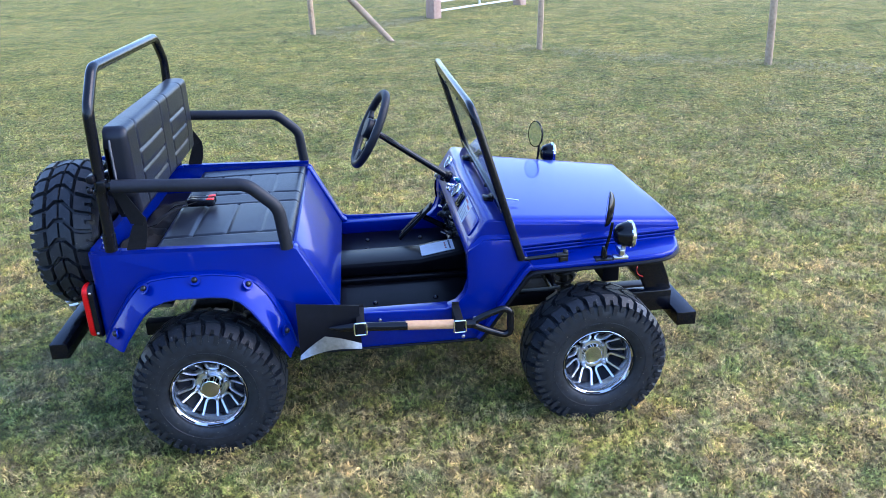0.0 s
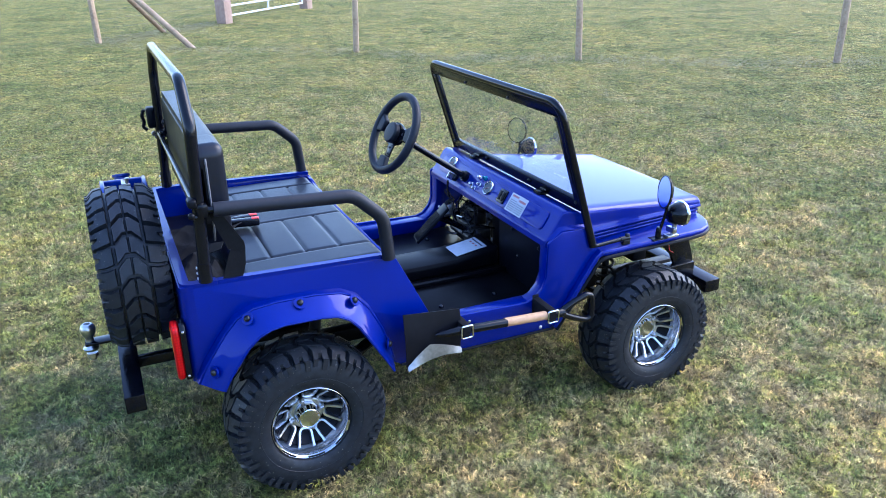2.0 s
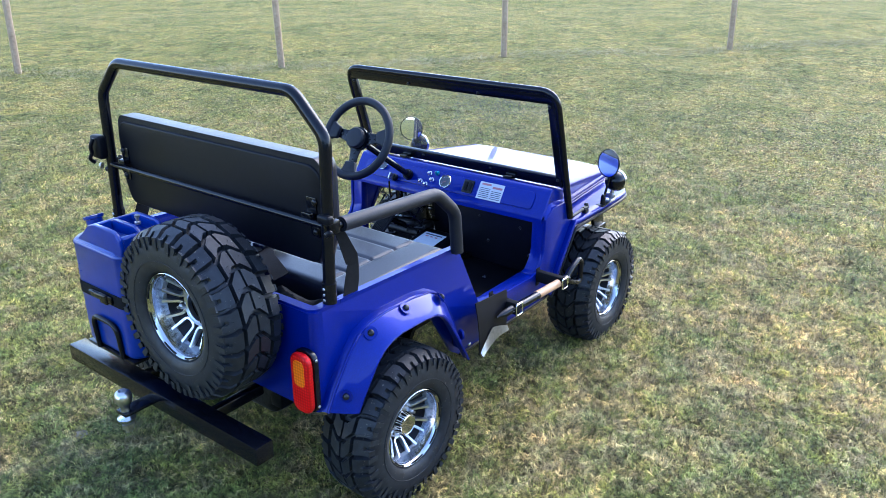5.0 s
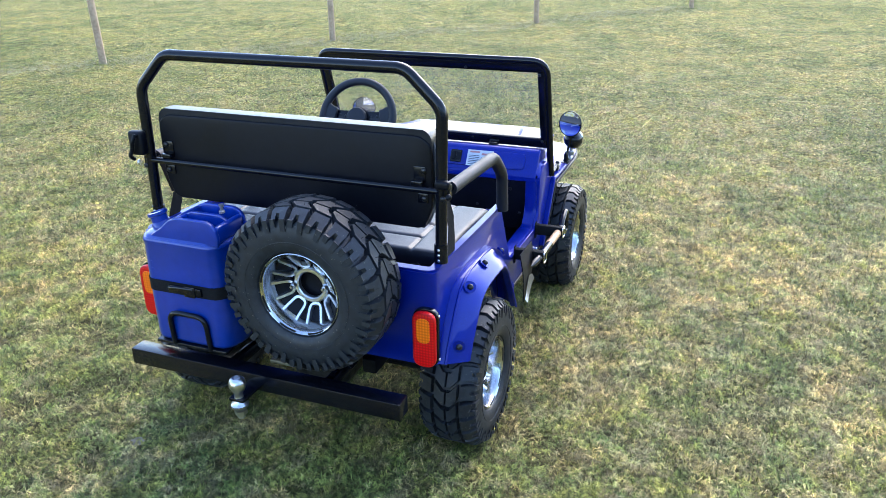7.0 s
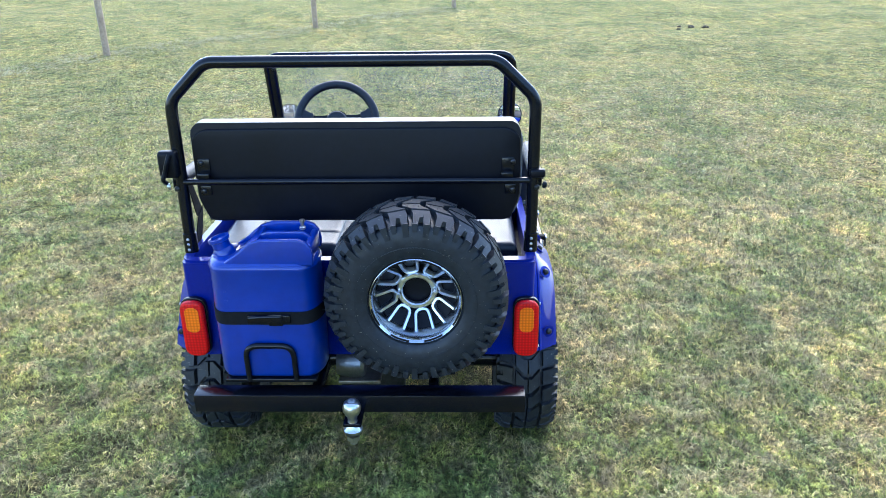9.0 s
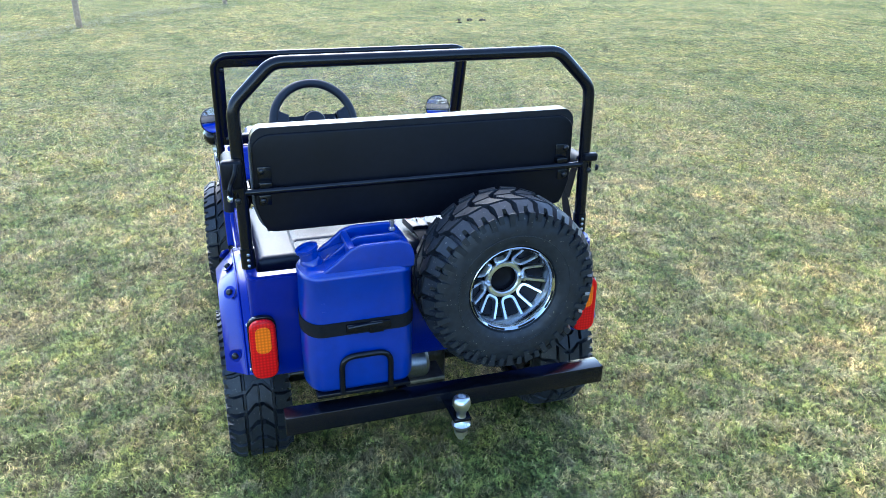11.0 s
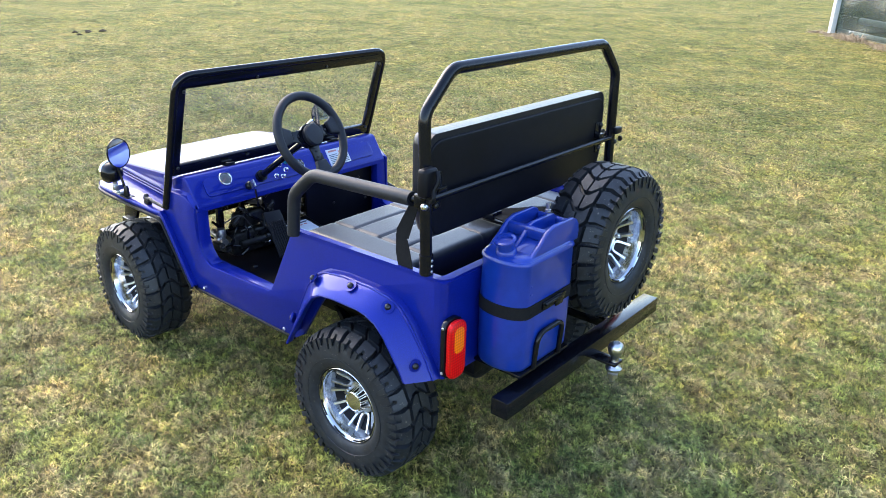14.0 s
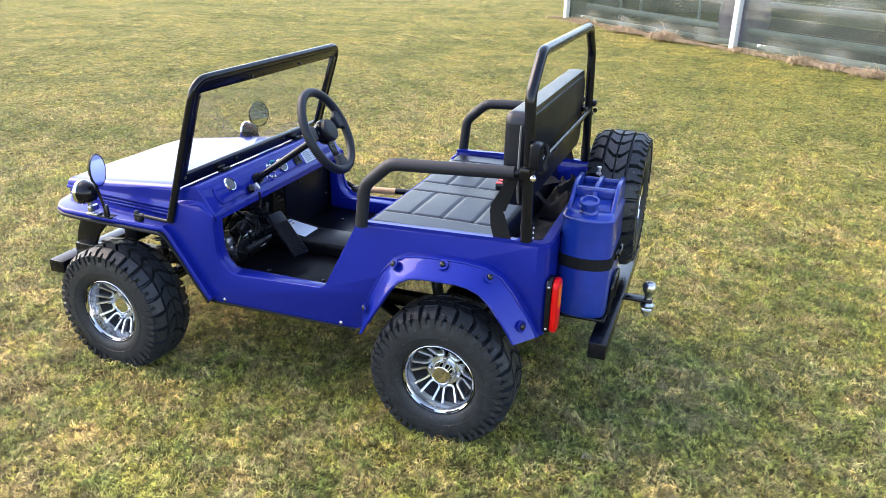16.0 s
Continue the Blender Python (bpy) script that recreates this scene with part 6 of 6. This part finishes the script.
def can_ends(w, d, z, cy=0.0, n=12):
    """Plan of the can: flat long faces, round ends."""
    pts = []
    rr = d / 2
    for k in range(n + 1):
        t = math.pi * k / n
        pts.append((rr * math.cos(t), cy + (w / 2 - rr * 0.62) + rr * 0.62 * math.sin(t), z))
    for k in range(n + 1):
        t = math.pi + math.pi * k / n
        pts.append((rr * math.cos(t), cy - (w / 2 - rr * 0.62) + rr * 0.62 * math.sin(t), z))
    return pts


W, D = 0.306, 0.158
rows = [can_ends(W - 0.03, D - 0.03, 0.0), can_ends(W - 0.008, D - 0.008, 0.004), can_ends(W, D, 0.014), can_ends(W + 0.002, D + 0.003, 0.10), can_ends(W + 0.002, D + 0.003, 0.22), can_ends(W, D, 0.315), can_ends(W + 0.005, D + 0.005, 0.319), can_ends(W + 0.005, D + 0.005, 0.325), can_ends(W - 0.004, D - 0.004, 0.331)]
top_rows = []
for z, sc in ((0.0, 0.985), (0.006, 0.95), (0.010, 0.86), (0.010, 0.5), (0.010, 0.05)):
    top_rows.append([(x * sc, y * sc, 0.331 + z) for x, y, _ in can_ends(W - 0.004, D - 0.004, 0)])
rows += top_rows
bm = loft([r + [r[0]] for r in rows])
bmesh.ops.remove_doubles(bm, verts=bm.verts[:], dist=1e-5)
bm.faces.new([v for v in bm.verts if abs(v.co.z) < 1e-6])
body = part("can_body", bm, CAN_PAINT, can, sharp=50)
# humped shoulder that rises to the plug end, with the handle frame on it
hump = prism([(-0.146, 0.330), (-0.148, 0.356), (-0.143, 0.378), (-0.130, 0.394), (-0.110, 0.402), (-0.010, 0.402), (0.022, 0.392), (0.060, 0.362), (0.092, 0.342), (0.104, 0.330)], "x", -D / 2 + 0.006, -D / 2 + 0.020, 0.004, 3)
hump2 = prism([(-0.146, 0.330), (-0.148, 0.356), (-0.143, 0.378), (-0.130, 0.394), (-0.110, 0.402), (-0.010, 0.402), (0.022, 0.392), (0.060, 0.362), (0.092, 0.342), (0.104, 0.330)], "x", D / 2 - 0.020, D / 2 - 0.006, 0.004, 3)
mid = prism([(-0.142, 0.335), (-0.144, 0.360), (-0.136, 0.382), (-0.112, 0.398), (-0.010, 0.398), (0.018, 0.388), (0.056, 0.360), (0.092, 0.335)], "x", -0.007, 0.007, 0.003)
plug_end = box(-D / 2 + 0.018, D / 2 - 0.018, -0.144, -0.122, 0.335, 0.384, 0.008, 3)
bow = box(-D / 2 + 0.018, D / 2 - 0.018, 0.006, 0.026, 0.360, 0.392, 0.005)
ramp_ = prism([(-0.14, 0.330), (-0.14, 0.366), (0.03, 0.360), (0.10, 0.336)], "x", -D / 2 + 0.02, D / 2 - 0.02, 0.004)
part("handle_frame", join(hump, hump2, mid, plug_end, bow, ramp_), CAN_PAINT, can, "pressed blue handle frame")
neck = lathe([(0.030, 0.0), (0.028, 0.018), (0.0245, 0.022), (0.0245, 0.040), (0.030, 0.043), (0.030, 0.051), (0.022, 0.052), (0.021, 0.044), (0.0, 0.043)], 26, "z")
neck.transform(Matrix.Translation((0, 0.112, 0.333)) @ Matrix.Rotation(radians(-16), 4, "X"))
part("spout", neck, CAN_PAINT, can)
part("bleed_screw", join(lathe([(0.0, 0.0), (0.009, 0.0), (0.009, 0.006), (0.005, 0.008), (0.005, 0.018), (0.0075, 0.019), (0.0075, 0.026), (0.0, 0.027)], 14, "z", (0.012, -0.108, 0.400))), ZINC, can)
strap_z = 0.185
sp = [Vector((x * 1.012, y * 1.006, strap_z)) for x, y, _ in can_ends(W + 0.003, D + 0.004, 0)]
part("strap", sweep(sp, [(-0.0012, -0.0185), (0.0012, -0.0185), (0.0012, 0.0185), (-0.0012, 0.0185)], closed=True, up=(0, 0, 1)), WEB, can, "black rubber strap")
bx = -D / 2 - 0.006
part("strap_buckle", join(box(bx - 0.006, bx + 0.004, -0.075, 0.045, strap_z - 0.012, strap_z + 0.012, 0.003), box(bx - 0.010, bx - 0.004, -0.055, -0.015, strap_z - 0.017, strap_z + 0.017, 0.003),
                          tube([(bx - 0.008, -0.05, strap_z + 0.01), (bx - 0.014, 0.0, strap_z + 0.012), (bx - 0.008, 0.04, strap_z + 0.006)], 0.004, 8)), BLACK, can)
for z0, w_ in ((0.258, 0.008), (0.235, 0.010)):
    part("stamped_mark", box(-D / 2 - 0.0028, -D / 2 - 0.0008, 0.105 - w_, 0.105, z0, z0 + 0.003, 0.0005), CAN_PAINT, can)

# the can's true size
for ob in can.children:
    for v in ob.data.vertices:
        v.co = Vector((v.co.x * 0.945, v.co.y * 0.905, v.co.z * 0.955))

# ---- shovel ----
shovel = thing("shovel")
tagged(shovel, "short black spade with a wooden grip, strapped along the sill", "shovel")


def blade_at(u, v, lift=0.0):
    """A point of the spade's blade: u along the shaft, v down across it."""
    zt = 0.492 - 0.024 * u
    zb = 0.322 + 0.006 * u + 0.014 * math.sin(math.pi * u)
    y = -0.541 - 0.008 * math.sin(math.pi * v) - 0.016 * (1 - u) ** 1.2 * v ** 1.3 + 0.010 * u
    return (0.286 + 0.184 * u, y - lift, zt + (zb - zt) * v)


part("blade", loft([[blade_at(i / 12, j / 8) for j in range(9)] for i in range(13)], 0.003), SATIN, shovel, "black painted blade", sharp=60)
worn = []
for i in range(13):
    u = i / 12
    depth = 0.06 + 0.27 * min(1.0, u / 0.42) * (1 - 0.8 * max(0.0, (u - 0.42) / 0.58))
    worn.append([blade_at(u, 1.004 - depth * (1 - j / 4), 0.005 + 0.010 * (j / 4)) for j in range(5)])
part("worn_edge", loft(worn, 0.0012), EDGE_STEEL, shovel, "bare steel cutting edge")
rise = lambda x: 0.413 - 0.060 * (x - 0.47)
socket = part("socket", join(sweep([(x, -0.560 - 0.004 * min(1, (x - 0.38) / 0.1), rise(x) - 0.006 * (x < 0.45)) for x in (0.378, 0.41, 0.45, 0.52, 0.610)], circle(0.0135, 12)),
                    ), BLACK, shovel, "black steel socket")
soc = socket.data
for v in soc.vertices:
    if v.co.x < 0.415:
        f_ = max(0.15, (v.co.x - 0.370) / 0.045)
        v.co.z = rise(v.co.x) - 0.006 + (v.co.z - rise(v.co.x) + 0.006) * f_
        v.co.y = -0.556 + (v.co.y + 0.560) * f_
part("grip_shaft", sweep([(x, -0.562, rise(x)) for x in (0.605, 0.68, 0.755)], circle(0.0142, 14)), HANDLE_WOOD, shovel, "bare ash wood shaft")
part("grip_ferrule", sweep([(x, -0.562, rise(x)) for x in (0.750, 0.79, 0.815)], circle(0.0150, 14)), BLACK, shovel)
dh = [(0.800, -0.562, rise(0.80)), (0.850, -0.560, rise(0.85) + 0.028), (0.905, -0.556, rise(0.9) + 0.046), (0.925, -0.556, rise(0.92) + 0.036), (0.925, -0.556, rise(0.92) - 0.036), (0.905, -0.556, rise(0.9) - 0.044), (0.850, -0.560, rise(0.85) - 0.024)]
part("d_handle", tube(dh, 0.0105, 12, 0.022, closed=True), BLACK, shovel, "black D-shaped handle")
for x in (0.471, 0.767):
    z = rise(x)
    cl = part("strap", join(box(x - 0.012, x + 0.012, -0.579, -0.4705, z - 0.019, z + 0.021, 0.003), box(x - 0.011, x + 0.011, -0.4735, -0.470, z - 0.035, z + 0.030, 0.001)), WEB, shovel, "black strap with a square buckle")
    part("buckle", tube([(x - 0.018, -0.581, z - 0.018), (x + 0.018, -0.581, z - 0.018), (x + 0.018, -0.581, z + 0.020), (x - 0.018, -0.581, z + 0.020)], 0.0028, 8, 0.006, closed=True), CHROME, cl)
    part("bolt", bolt_head((x + 0.06, -0.470, z - 0.03), (0, -1, 0), 0.005, 0.004), ZINC, cl)

# ---- earth clods ----
SOIL = surface("dark_soil", (0.020, 0.016, 0.012), (0.075, 0.060, 0.045), 0.95, 45, spec=0.1, bumps=((60, 0.6, 0.006),))


def earth_clod(x, y, size, seed):
    """A low crumbly lump of earth thrown up on the turf."""
    rng = random.Random(seed)
    bm = bmesh.new()
    bmesh.ops.create_icosphere(bm, subdivisions=3, radius=size)
    waves = [(Vector((rng.uniform(-1, 1), rng.uniform(-1, 1), rng.uniform(-1, 1))) * rng.uniform(2, 7) / size, rng.uniform(0, 6)) for _ in range(7)]
    for v in bm.verts:
        k = 1 + 0.10 * sum(math.sin(w.dot(v.co) + p) for w, p in waves)
        v.co = Vector((v.co.x * k * 1.3, v.co.y * k, max(-0.02, v.co.z * k * 0.5)))
    clod = part("earth_clod", bm, SOIL, None, sharp=80)
    clod.matrix_basis = pose(x, y, float(swell(np.array(x), np.array(y))) - 0.005, 0, 0, rng.uniform(0, 360))
    tagged(clod, "small dark crumbly lump of earth on the turf", "earth clod", "earth clods")


for k, (x, y, size) in enumerate(((10.09, -3.77, 0.050), (10.18, -3.62, 0.032), (10.07, -3.99, 0.042), (9.86, -3.52, 0.028))):
    earth_clod(x, y, size, k + 3)

# ---- fallen leaves ----
LEAF = surface("dead_leaf", (0.15, 0.11, 0.075), (0.34, 0.28, 0.20), 0.7, 60)


def dead_leaf(x, y, turn, size, lift):
    """A curled, lobed leaf that lies on the grass."""
    rows = []
    for i in range(9):
        u = i / 8
        w = 0.40 * math.sin(math.pi * u) ** 0.7 * (1 + 0.35 * math.sin(u * 15)) + 0.02
        rows.append([((u - 0.5) * size, v * w * size, size * (0.16 * abs(v) ** 1.5 + 0.10 * math.sin(3 * u))) for v in (-1, -0.5, 0, 0.5, 1)])
    leaf = part("dead_leaf", loft(rows, 0.0006), LEAF, None, sharp=80)
    leaf.matrix_basis = pose(x, y, lift, 6, -4, turn)
    tagged(leaf, "small curled grey-brown dead leaf lying on the grass", "leaf", "fallen leaves")


dead_leaf(-0.466, 0.478, 25, 0.042, 0.010)
